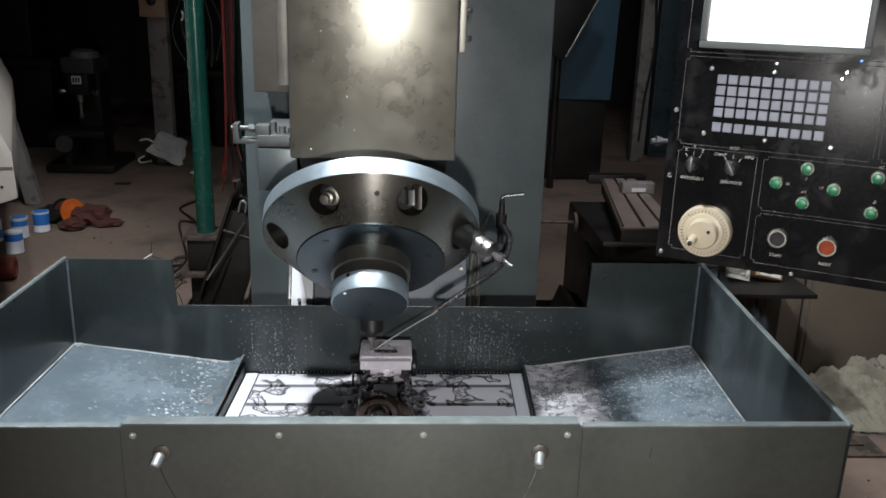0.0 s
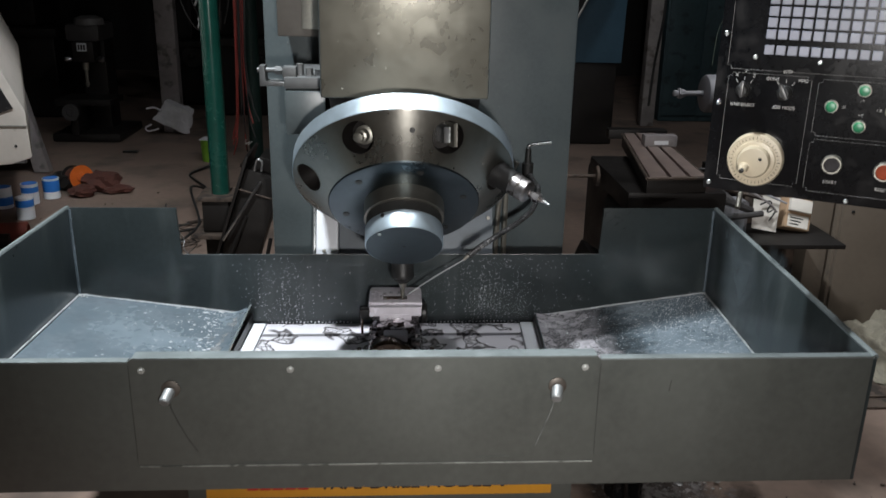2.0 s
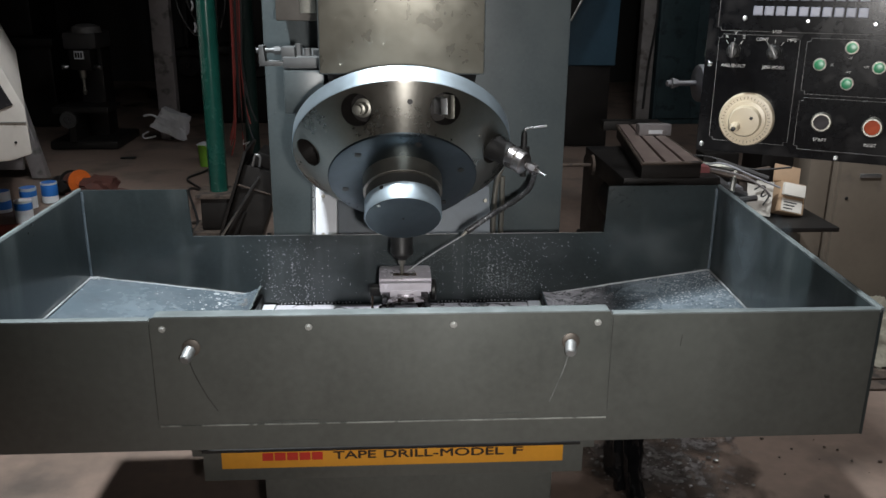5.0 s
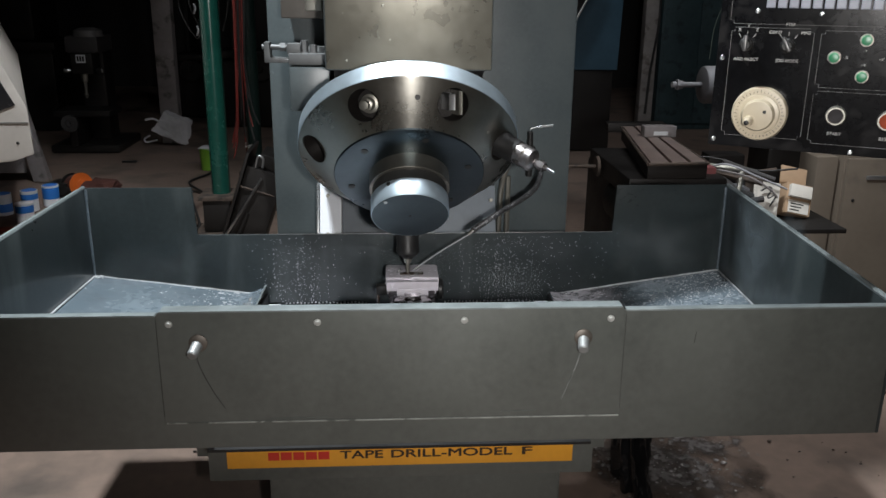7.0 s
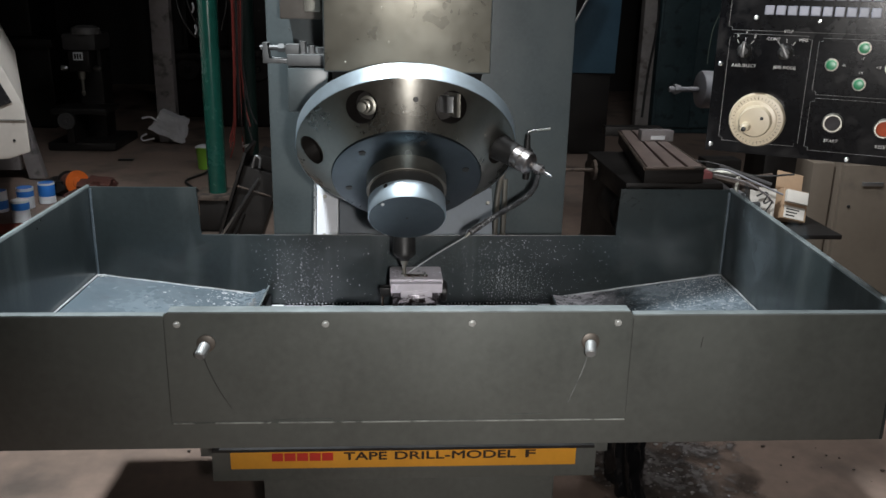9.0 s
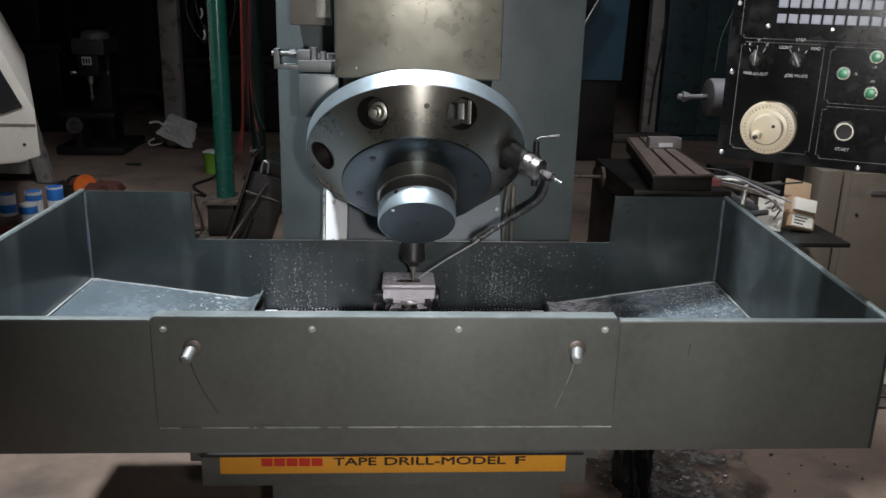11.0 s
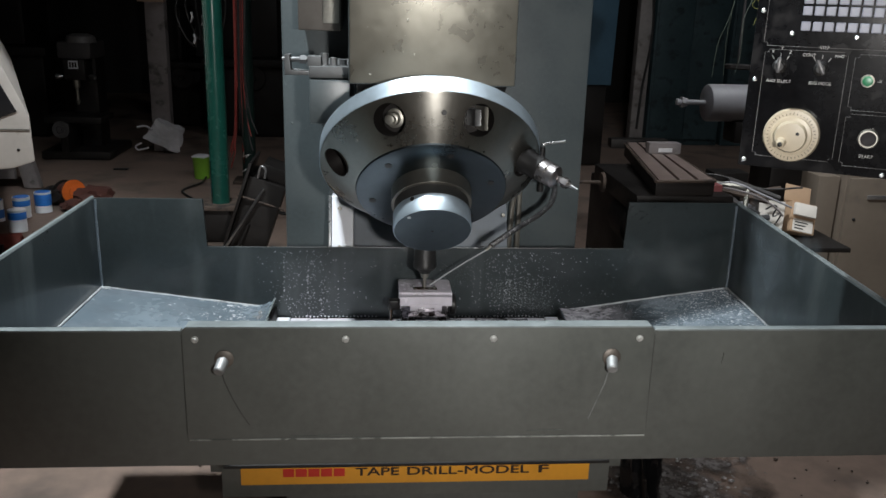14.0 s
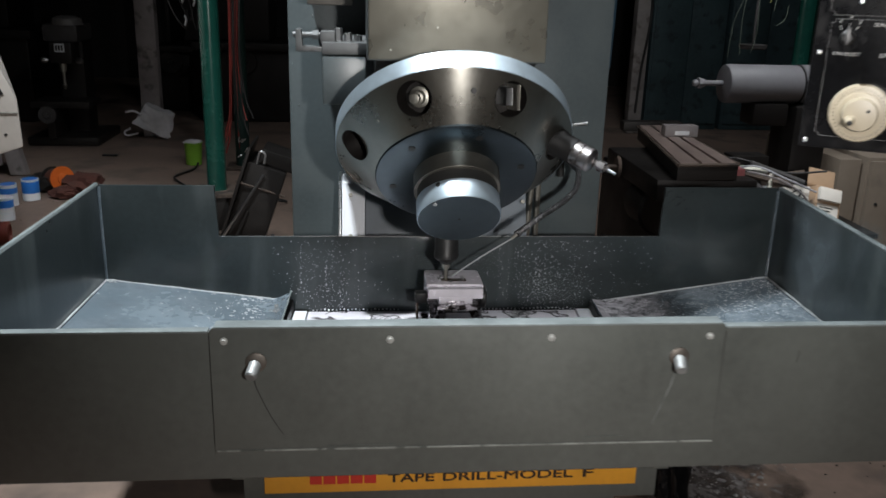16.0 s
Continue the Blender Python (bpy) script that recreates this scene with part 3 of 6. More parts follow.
def wet_surfaces():
    rng = random.Random(5)
    spots = []
    for i in range(900):
        x = rng.choice((rng.gauss(-0.33, 0.055), rng.gauss(-0.34, 0.05), rng.gauss(0.20, 0.05), rng.gauss(0.24, 0.06), rng.gauss(0.33, 0.09), rng.uniform(-0.45, 0.58)))
        z = rng.uniform(0.53, 0.715) if x < 0.5 else rng.uniform(0.66, 0.76)
        if not -0.5 < x < 0.62:
            continue
        spots.append(((x, YB - 0.0003, z), 0.0005 + 0.0011 * rng.random() ** 3, 1.0))
    for i in range(46):
        x = rng.gauss(0.235, 0.065) if i % 4 else rng.gauss(-0.29, 0.045)
        z = rng.uniform(0.60, 0.715)
        for k in range(rng.randint(4, 13)):
            z -= rng.uniform(0.006, 0.016)
            if z > 0.54:
                spots.append(((x + rng.gauss(0, 0.0012), YB - 0.0003, z), 0.0006 + 0.0009 * rng.random() ** 2, rng.uniform(1.0, 2.2)))
    for i in range(12):
        x = rng.choice((rng.gauss(-0.22, 0.05), rng.gauss(0.12, 0.08)))
        spots.append(((x, YB - 0.0003, rng.uniform(0.57, 0.64)), 0.0008, rng.uniform(3, 7)))
    part("splash", skew(drops(spots, (0, -1, 0))), WATER, TRAY, "coolant drops", kind="stuff")
    for xo, xi, zi, n in ((XL, -0.412, 0.556, 900), (XR, 0.345, 0.548, 9000)):
        spots = []
        slope = (zi - 0.615) / (xi - xo)
        for i in range(n):
            y = rng.uniform(1.62, 2.105)
            if xo < 0:
                f = rng.betavariate(4.5, 1.2)
                r = (0.0008 + 0.0030 * rng.random() ** 4) * (0.45 + 0.75 * f)
            else:
                f = rng.random()
                keep = 0.25 + 0.75 * (1 - f) ** 0.5 if f < 0.5 else 0.55
                if f > 0.82:
                    keep = 1.0
                if rng.random() > keep * (0.45 + 0.55 * (y - 1.62) / 0.485):
                    continue
                r = 0.0005 + 0.0015 * rng.random() ** 4
            x = xo + (xi - xo) * f
            z = 0.615 + (zi - 0.615) * f + 0.0015 * math.sin(9 * y + 7 * x) + 0.0002
            spots.append(((x, y, z), r, rng.uniform(0.7, 1.8)))
        part("wet_film", skew(drops(spots, (-slope, 0, 1))), WATER, TRAY, "coolant drops", kind="stuff")
    # small puddles along the pans' inner edges
    for xo, xi, zi, n in ((XL, -0.412, 0.556, 34), (XR, 0.345, 0.548, 60)):
        bm = nb()
        for i in range(n):
            f = 1 - abs(rng.gauss(0.02, 0.07)) - 0.02
            y = rng.uniform(1.66, 2.09)
            x = xo + (xi - xo) * f
            z = 0.615 + (zi - 0.615) * f + 0.0015 * math.sin(9 * y + 7 * x) + 0.0006 + 0.0014 * (f > 0.92) + (0.020 * max(0.0, (f - 0.86) / 0.14) ** 1.6 * ((y - 1.45) / (YB - 1.45)) ** 2 if xo < 0 else 0)
            rr = rng.uniform(0.004, 0.012)
            ring = []
            for k in range(14):
                a = 2 * math.pi * k / 14
                q = rr * (1 + 0.45 * noise.noise(Vector((math.cos(a) * 1.5, math.sin(a) * 1.5, i * 3.1))))
                ring.append((x + q * 0.8 * math.cos(a), y + q * 1.5 * math.sin(a)))
            top = bm.verts.new((x, y, z + 0.0012))
            vs = [bm.verts.new((a, b, z + (zi - 0.615) / (xi - xo) * (a - x))) for a, b in ring]
            for k in range(14):
                bm.faces.new((top, vs[k], vs[(k + 1) % 14]))
        part("puddle_film", skew(bm), CLEARW, TRAY, "small coolant puddles", kind="stuff")
    # wet patch beside the film; its dark reflection is put into the colour
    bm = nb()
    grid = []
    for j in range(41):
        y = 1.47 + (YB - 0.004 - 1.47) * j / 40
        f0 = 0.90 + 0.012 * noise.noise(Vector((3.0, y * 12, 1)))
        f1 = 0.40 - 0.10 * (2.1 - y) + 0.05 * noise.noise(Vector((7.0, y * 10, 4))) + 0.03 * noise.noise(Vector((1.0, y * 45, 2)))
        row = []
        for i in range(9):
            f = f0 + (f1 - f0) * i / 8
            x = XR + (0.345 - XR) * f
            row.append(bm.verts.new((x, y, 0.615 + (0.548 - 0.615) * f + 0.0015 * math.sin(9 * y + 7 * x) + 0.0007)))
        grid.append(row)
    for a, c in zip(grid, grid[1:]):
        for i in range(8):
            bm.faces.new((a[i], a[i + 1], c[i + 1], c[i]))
    part("oily_patch", skew(bm), faded(mat("wet_reflection_paint", (0.030, 0.036, 0.040), 0.22, 0, 0.4, 60, 12, 0.2, coat=0.6)), TRAY, "wet patch with a dark reflection put into its colour", kind="stuff")
    # milky film over the inner part of one pan
    bm = nb()
    nx, ny = 12, 30
    grid = []
    for j in range(ny + 1):
        y = 1.47 + (YB - 0.003 - 1.47) * j / ny
        reach = 0.42 + 0.035 * noise.noise(Vector((0.3, y * 9, 2.0))) + 0.02 * noise.noise(Vector((0.9, y * 31, 5.0)))
        row = []
        for i in range(nx + 1):
            f = 1 - 0.004 - reach * i / nx
            x = XR + (0.345 - XR) * f
            row.append(bm.verts.new((x, y, 0.615 + (0.548 - 0.615) * f + 0.008 * max(0, (f - 0.93) / 0.07) + 0.0015 * math.sin(9 * y + 7 * x) + 0.0012)))
        grid.append(row)
    for a, c in zip(grid, grid[1:]):
        for i in range(nx):
            bm.faces.new((a[i], a[i + 1], c[i + 1], c[i]))
    part("milky_film", skew(bm), faded(MILKY), TRAY, "milky dried coolant film", kind="stuff")
    part("metal_chip", skew(box(nb(), 0.708, 0.728, 1.665, 1.68, 0.603, 0.611, 0.003)), VISED, TRAY)


def rivets():
    bm = nb()
    rng = random.Random(4)
    for i in range(70):
        x = -0.36 + i * 0.0096
        if -0.14 < x < 0.06:
            continue
        bmesh.ops.create_icosphere(bm, subdivisions=1, radius=0.0018 + rng.random() * 0.0012, matrix=Matrix.Translation((x, YB - 0.004, 0.533 + rng.random() * 0.003)))
    return bm


def streaked(m, scale, drip, at, soft, most=0.75):
    """Thin film with a ragged outline, denser in streaks that run down."""
    n, l = m.node_tree.nodes, m.node_tree.links
    co = n.new("ShaderNodeTexCoord")
    run = n.new("ShaderNodeMapping")
    run.inputs["Scale"].default_value = (1, 1, drip)
    l.new(co.outputs["Object"], run.inputs["Vector"])
    t = n.new("ShaderNodeTexNoise")
    t.inputs["Scale"].default_value, t.inputs["Detail"].default_value, t.inputs["Distortion"].default_value = scale, 5, 0.4
    l.new(run.outputs[0], t.inputs["Vector"])
    uv = n.new("ShaderNodeSeparateXYZ")
    l.new(co.outputs["UV"], uv.inputs[0])
    rim = []
    for k in (0, 1):
        up = n.new("ShaderNodeMath")
        up.operation = "PINGPONG"
        up.inputs[1].default_value = 0.5
        l.new(uv.outputs[k], up.inputs[0])
        rim.append(up)
    least = n.new("ShaderNodeMath")
    least.operation = "MINIMUM"
    l.new(rim[0].outputs[0], least.inputs[0])
    l.new(rim[1].outputs[0], least.inputs[1])
    edge = n.new("ShaderNodeMapRange")
    edge.inputs["From Max"].default_value, edge.inputs["To Min"].default_value = 0.42, -0.36
    edge.inputs["To Max"].default_value = 0.0
    l.new(least.outputs[0], edge.inputs["Value"])
    add = n.new("ShaderNodeMath")
    l.new(t.outputs["Fac"], add.inputs[0])
    l.new(edge.outputs[0], add.inputs[1])
    cut = n.new("ShaderNodeMapRange")
    cut.inputs["From Min"].default_value, cut.inputs["From Max"].default_value = at - soft, at + soft
    cut.inputs["To Max"].default_value = most
    l.new(add.outputs[0], cut.inputs["Value"])
    l.new(cut.outputs[0], n["Principled BSDF"].inputs["Alpha"])
    return m


def film_sheet(a, b, c, d):
    """A flat sheet of film between four corners, with its own outline in UV."""
    bm = nb()
    uv = bm.loops.layers.uv.new("UVMap")
    k = 8
    a, b, c, d = (Vector(p) for p in (a, b, c, d))
    rows = [[bm.verts.new((a * (1 - u) + b * u) * (1 - v) + (d * (1 - u) + c * u) * v) for u in np.linspace(0, 1, k + 1)] for v in np.linspace(0, 1, k + 1)]
    for j in range(k):
        for i in range(k):
            f = bm.faces.new((rows[j][i], rows[j][i + 1], rows[j + 1][i + 1], rows[j + 1][i]))
            for lp, (p, q) in zip(f.loops, ((i, j), (i + 1, j), (i + 1, j + 1), (i, j + 1))):
                lp[uv].uv = (p / k, q / k)
    return bm


def wall_films():
    pale = streaked(mat("pale_lit_area", (0.115, 0.140, 0.155), 0.40, 0, 0.3, 60, 9, 0.12), 7, 0.5, 0.38, 0.16)
    faint = streaked(mat("faint_dried_film", (0.105, 0.125, 0.13), 0.5, 0, 0.35, 60, 9, 0.15), 9, 0.8, 0.44, 0.16, 0.5)
    x = XR - 0.0006
    # this pale sheet puts the side wall's lit area into its colour
    part("dried_film", skew(film_sheet((x, 1.60, 0.60), (x, 2.16, 0.60), (x, 2.16, 0.90), (x, 1.60, 0.90))), pale, TRAY, "lit part of the side wall put into a pale streaky film", kind="stuff")
    for x0, x1, z0, z1 in ((-0.86, -0.52, 0.58, 0.71), (0.42, 0.82, 0.58, 0.78), (-0.16, 0.12, 0.54, 0.70), (0.10, 0.36, 0.53, 0.66)):
        y = YB - 0.0006
        part("dried_film", skew(film_sheet((x0, y, z0), (x1, y, z0), (x1, y, z1), (x0, y, z1))), faint, TRAY, "faint coolant film dried on the back wall", kind="stuff")


tray()
residue()
wall_films()
wet_surfaces()

# ---------------------------------------------------------------- vise
VISE = root("machine_vise", -0.031, 1.87, 0.530, "wet steel machine vise clamping a plate on the table", "vise")


def vise():
    x = -0.031
    part("base", box(nb(), x - 0.068, x + 0.068, 1.79, 2.03, 0.5302, 0.556, 0.004), VISEB, VISE, "oily cast iron base")
    part("body", box(nb(), x - 0.056, x + 0.056, 1.82, 2.02, 0.554, 0.600, 0.006), VISEB, VISE)
    for s in (-1, 1):
        part("guide_rail", box(nb(), x + s * 0.046 - 0.012, x + s * 0.046 + 0.012, 1.80, 2.0, 0.598, 0.618, 0.004), VISEB, VISE)
        part("side_lug", prism(nb(), [(x + s * 0.050, 1.79, 0.556), (x + s * 0.066, 1.79, 0.556), (x + s * 0.060, 1.79, 0.60), (x + s * 0.046, 1.79, 0.612)], (0, 0.05, 0), 0.003), VISEB, VISE)
    # front bearing block with its round opening
    c = (x - 0.016, 1.776, 0.577)
    part("screw_bearing", lathe(nb(), c, (0, 1, 0), [(0.010, 0.026), (0.0, 0.034), (0.0, 0.046), (0.006, 0.052), (0.04, 0.052), (0.04, 0.026), (0.010, 0.026)], 36, caps=False), VISED, VISE, "round brown screw bearing")
    arch = [(x - 0.072, 1.786, 0.5305), (x + 0.072, 1.786, 0.5305)] + [(x + 0.070 * math.cos(a), 1.786, 0.552 + 0.066 * math.sin(a) ** 0.8) for a in np.linspace(0.05, math.pi - 0.05, 15)]
    part("front_block", prism(nb(), arch, (0, 0.034, 0), 0.003), VISED, VISE, "oily brown arched front block")
    part("bearing_bore", lathe(nb(), c, (0, 1, 0), [(0.011, 0.0262), (0.03, 0.024), (0.03, 0.001)], 28, caps=False), VISED, VISE)
    part("screw", lathe(nb(), (c[0], 1.764, 0.580), (0, 1, -0.2), [(0, 0.006), (0.003, 0.014), (0.012, 0.019), (0.034, 0.019)], 14), mat("bright_wet_screw", (0.85, 0.85, 0.83), 0.2, 0.6, 0.6, 220, 120, 1.0), VISE, "bright wet screw end")
    # moving jaw
    part("moving_jaw", prism(nb(), [(x - 0.052, 1.835, 0.60), (x + 0.052, 1.835, 0.60), (x + 0.044, 1.835, 0.636), (x - 0.044, 1.835, 0.636)], (0, 0.045, 0), 0.004), VISEB, VISE)
    part("jaw_slide", box(nb(), x - 0.028, x + 0.028, 1.805, 1.90, 0.612, 0.632, 0.004), VISEM, VISE)
    part("slide_cap", box(nb(), x - 0.020, x + 0.020, 1.85, 1.885, 0.630, 0.642, 0.003), VISEB, VISE)
    bm = nb()
    prism(bm, [(x - 0.062, 1.885, 0.645), (x + 0.062, 1.885, 0.645), (x + 0.062, 1.885, 0.668), (x - 0.062, 1.885, 0.668)], (0, 0.03, 0), 0.002)
    prism(bm, [(x - 0.038, 1.883, 0.634), (x + 0.038, 1.883, 0.634), (x + 0.038, 1.883, 0.650), (x - 0.038, 1.883, 0.650)], (0, 0.03, 0), 0.002)
    part("jaw_plate", bm, VISEM, VISE)
    part("fixed_jaw", box(nb(), x - 0.062, x + 0.062, 1.985, 2.02, 0.60, 0.668, 0.003), VISEM, VISE)
    part("workpiece", box(nb(), x - 0.064, x + 0.064, 1.905, 1.998, 0.655, 0.673, 0.002), VISEM, VISE, "bright wet workpiece with a milled slot")
    part("milled_slot", box(nb(), x - 0.030, x + 0.028, 1.925, 1.945, 0.6725, 0.6735, 0.0004), VISED, VISE)
    for k in range(9):
        a = 0.4 + k * 0.7
        part("spatter_ring", lathe(nb(), (x - 0.005 + 0.028 * math.cos(a), 1.945 + 0.022 * math.sin(a), 0.673), (0, 0, 1), [(0, 0.005), (0.0025, 0.0042), (0.003, 0.001)], 10), CLEARW, VISE)
    for s in (-1, 1):
        part("clamp_ear", lathe(nb(), (x + s * 0.088, 1.885, 0.5302), (0, 0, 1), [(0, 0.022), (0.014, 0.022), (0.018, 0.019)], 20), VISEM, VISE)
        part("clamp_nut", lathe(nb(), (x + s * 0.088, 1.885, 0.548), (0, 0, 1), [(0, 0.011), (0.009, 0.011)], 6), VISEM, VISE)
        part("clamp_stud", lathe(nb(), (x + s * 0.088, 1.885, 0.556), (0, 0, 1), [(0, 0.006), (0.006, 0.006), (0.007, 0.004)], 12), VISED, VISE)
    part("side_wheel", lathe(nb(), (x + 0.062, 1.955, 0.625), (1, 0, 0), [(0, 0.022), (0.004, 0.027), (0.012, 0.027), (0.016, 0.022)], 24), BLACKM, VISE)
    part("side_stop", box(nb(), x - 0.088, x - 0.060, 1.93, 1.955, 0.618, 0.642, 0.004), BLACKM, VISE)
    part("stop_rod", cyl(nb(), (x - 0.082, 1.94, 0.575), (x - 0.082, 1.94, 0.618), 0.003, 8), VISED, VISE)


vise()

# ---------------------------------------------------------------- drilling machine
MACH = root("drilling_machine", 0.0, 2.6, 0.0, "grey-green turret drilling machine with a tilted tool turret", "drilling machine")
TC = Vector((-0.040, 1.934, 1.058))
TAU = radians(47.5)
AX = Vector((0, -math.sin(TAU), -math.cos(TAU)))
EX = Vector((0, math.cos(TAU), -math.sin(TAU)))
BX = Vector((1, 0, 0))


def radial(p):
    return EX * math.cos(p) + BX * math.sin(p)


def tool_way(p):
    return AX * math.cos(TAU) + radial(p) * math.sin(TAU)


def cutters(ob, m_list):
    for c in m_list:
        mo = ob.modifiers.new("cut", "BOOLEAN")
        mo.operation, mo.object, mo.solver = "DIFFERENCE", c, "EXACT"
    bpy.context.view_layer.update()
    dg = bpy.context.evaluated_depsgraph_get()
    me = bpy.data.meshes.new_from_object(ob.evaluated_get(dg))
    ob.modifiers.clear()
    ob.data = me
    for c in m_list:
        bpy.data.objects.remove(c)
    me.polygons.foreach_set("use_smooth", [True] * len(me.polygons))
    me.set_sharp_from_angle(angle=radians(35))


TURN = turned(mat("turned_turret_steel", (0.27, 0.262, 0.235), 0.29, 0.97, 0.12, 90, 9, 0.012), tuple(AX), 0.75, 0.25)
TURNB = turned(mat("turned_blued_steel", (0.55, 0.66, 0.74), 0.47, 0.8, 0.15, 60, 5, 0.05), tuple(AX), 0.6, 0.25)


def turret():
    prof = [(0.0580, 0.2400), (0.0585, 0.2440), (0.0975, 0.2450), (0.0990, 0.2435), (0.1010, 0.2405), (0.167, 0.1665), (0.169, 0.162), (0.169, 0.10), (0.15, 0.06)]
    tur = part("turret", lathe(nb(), TC, AX, prof, 96), [TURN], MACH, "turned steel turret disc with tool sockets")
    cut = []
    for k in (2, 3, 4, 5):
        p = 2 * math.pi * (k + 0.02) / 7
        d = tool_way(p)
        base = TC + AX * 0.1273 + radial(p) * 0.211
        cut.append(new("cut", finish(lathe(nb(), base - d * 0.05, d, [(0, 0.034), (0.12, 0.034)], 32), "cut", STEELD)))
    cutters(tur, cut)
    # back made black so no bright reflection of it reaches the head cover
    part("back_cone", lathe(nb(), TC, AX, [(0.005, 0.10), (0.035, 0.19), (0.055, 0.236), (0.0582, 0.2432)], 72), BLACKM, tur, "black back of the turret, kept dark against reflections")
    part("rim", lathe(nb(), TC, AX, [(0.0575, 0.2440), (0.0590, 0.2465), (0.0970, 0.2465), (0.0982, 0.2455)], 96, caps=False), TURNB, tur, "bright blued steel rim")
    part("centre_plate", lathe(nb(), TC, AX, [(0.1675, 0.1658), (0.1705, 0.1640), (0.1712, 0.1620), (0.1713, 0.085)], 72, caps=False), PLATEB, tur, "blue-grey centre plate with its shade put into the colour")
    for k in (2, 3, 4, 5):
        p = 2 * math.pi * (k + 0.02) / 7
        d = tool_way(p)
        base = TC + AX * 0.1273 + radial(p) * 0.211
        part("socket", lathe(nb(), base, d, [(0.0, 0.0338), (-0.03, 0.0335), (-0.047, 0.030), (-0.047, 0.001)], 28, caps=False), DARKH, tur, "tool socket with its inner shade put into the colour")
        if k == 4:
            part("spindle_end", lathe(nb(), base - d * 0.045, d, [(0, 0.02), (0.01, 0.02), (0.012, 0.014), (0.032, 0.014), (0.034, 0.010), (0.045, 0.010), (0.046, 0.006)], 24), STEELD, tur)
        if k == 3:
            u, w, _ = frame_of(d)
            M = Matrix.Translation(base - d * 0.045) @ Matrix((u, w, d)).transposed().to_4x4()
            part("drive_dog", box(nb(), -0.006, 0.008, -0.02, 0.012, 0, 0.04, 0.001, M), STEEL, tur)
            part("drive_dog", box(nb(), -0.022, -0.014, -0.026, 0.022, 0, 0.04, 0.001, M), STEELD, tur)
        if k in (2, 5, 1, 6):
            if k == 2:
                base = base - radial(p) * 0.010 + Vector((0, 0, 0.012))
                hold = part("tool_holder", lathe(nb(), base - d * 0.03, d, [(0, 0.03), (0.05, 0.03), (0.055, 0.0265), (0.085, 0.0262)], 28), mat("black_oxide", (0.010, 0.010, 0.010), 0.55, 0, 0.3, 60, 20, 0.1, spec=0.2), tur)
                ch = part("chuck", lathe(nb(), base + d * 0.042, d, [(0, 0.022), (0.002, 0.0248), (0.030, 0.0248), (0.031, 0.0238), (0.033, 0.0248), (0.051, 0.0245), (0.055, 0.021), (0.059, 0.013)], 32), CHUCKM, tur, "worn steel drill chuck")
                for j in range(3):
                    q = 2 * math.pi * j / 3 + 0.5
                    u, w, _ = frame_of(d)
                    c = base + d * 0.062 + (u * math.cos(q) + w * math.sin(q)) * 0.0235
                    part("key_hole", lathe(nb(), c, u * math.cos(q) + w * math.sin(q), [(0, 0.0045), (0.0012, 0.0045)], 12), DARKH, ch)
                part("nozzle_nut", lathe(nb(), base + d * 0.100, d, [(0, 0.008), (0.012, 0.008), (0.012, 0.012), (0.026, 0.012), (0.026, 0.0075), (0.034, 0.006)], 6), CHUCKM, ch, "hexagonal nut")
                part("nozzle_tip", lathe(nb(), base + d * 0.132, d, [(0, 0.004), (0.010, 0.0032), (0.020, 0.003)], 12), STEEL, ch)
    # hub
    part("collar", lathe(nb(), TC, AX, [(0.168, 0.0878), (0.2062, 0.0875), (0.2070, 0.0866), (0.2072, 0.0815)], 72), COLLARM, tur, "turned brassy steel collar")
    part("neck", lathe(nb(), TC, AX, [(0.206, 0.0815), (0.2335, 0.0815)], 72), NECKM, tur, "near-black neck ring")
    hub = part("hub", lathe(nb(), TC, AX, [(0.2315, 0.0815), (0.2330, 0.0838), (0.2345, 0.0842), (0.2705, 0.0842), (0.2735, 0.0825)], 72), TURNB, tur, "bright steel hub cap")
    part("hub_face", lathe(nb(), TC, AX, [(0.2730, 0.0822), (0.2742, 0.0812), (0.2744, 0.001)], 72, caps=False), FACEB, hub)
    c = TC + AX * 0.2745 + radial(3.92) * 0.074
    part("grub_screw", lathe(nb(), c, AX, [(0, 0.0042), (0.0012, 0.0036)], 12), STEEL, hub)
    part("centre_mark", lathe(nb(), TC + AX * 0.2744, AX, [(0, 0.0028), (0.0005, 0.0024)], 12), BLACKM, hub)
    part("pin_hole", lathe(nb(), TC + AX * 0.2395 + radial(3.72) * 0.0836, radial(3.72), [(0, 0.0052), (0.0012, 0.0048)], 14), BLACKM, hub)
    for j in range(6):
        q = 3.94 + 2 * math.pi * j / 6
        part("cap_screw", lathe(nb(), TC + AX * 0.1712 + radial(q) * 0.133, AX, [(0, 0.0075), (0.0012, 0.0075), (0.0012, 0.004)], 12), BLACKM, tur)
    # index pin and set screws on the cone
    for q, rr, r in ((3.072, 0.213, 0.0058), (2.164, 0.201, 0.0035), (4.05, 0.205, 0.0035)):
        c = TC + AX * (0.0984 + (0.2428 - rr) * 0.907) + radial(q) * (rr - 0.0005)
        part("index_pin", lathe(nb(), c, AX * 0.74 + radial(q) * 0.67, [(0, r), (0.0015, r * 0.95), (0.0015, r * 0.55)], 14), BLACKM if r > 0.005 else STEELD, tur)
    # active tool
    tool = Vector((-0.041, 1.945, 0))
    part("spindle_nose", lathe(nb(), tool + Vector((0, 0, 0.85)), (0, 0, -1), [(0, 0.027), (0.112, 0.027), (0.114, 0.0282), (0.124, 0.0282), (0.132, 0.021), (0.1335, 0.014), (0.140, 0.013)], 32), BLACKM, tur, "black collet holder")
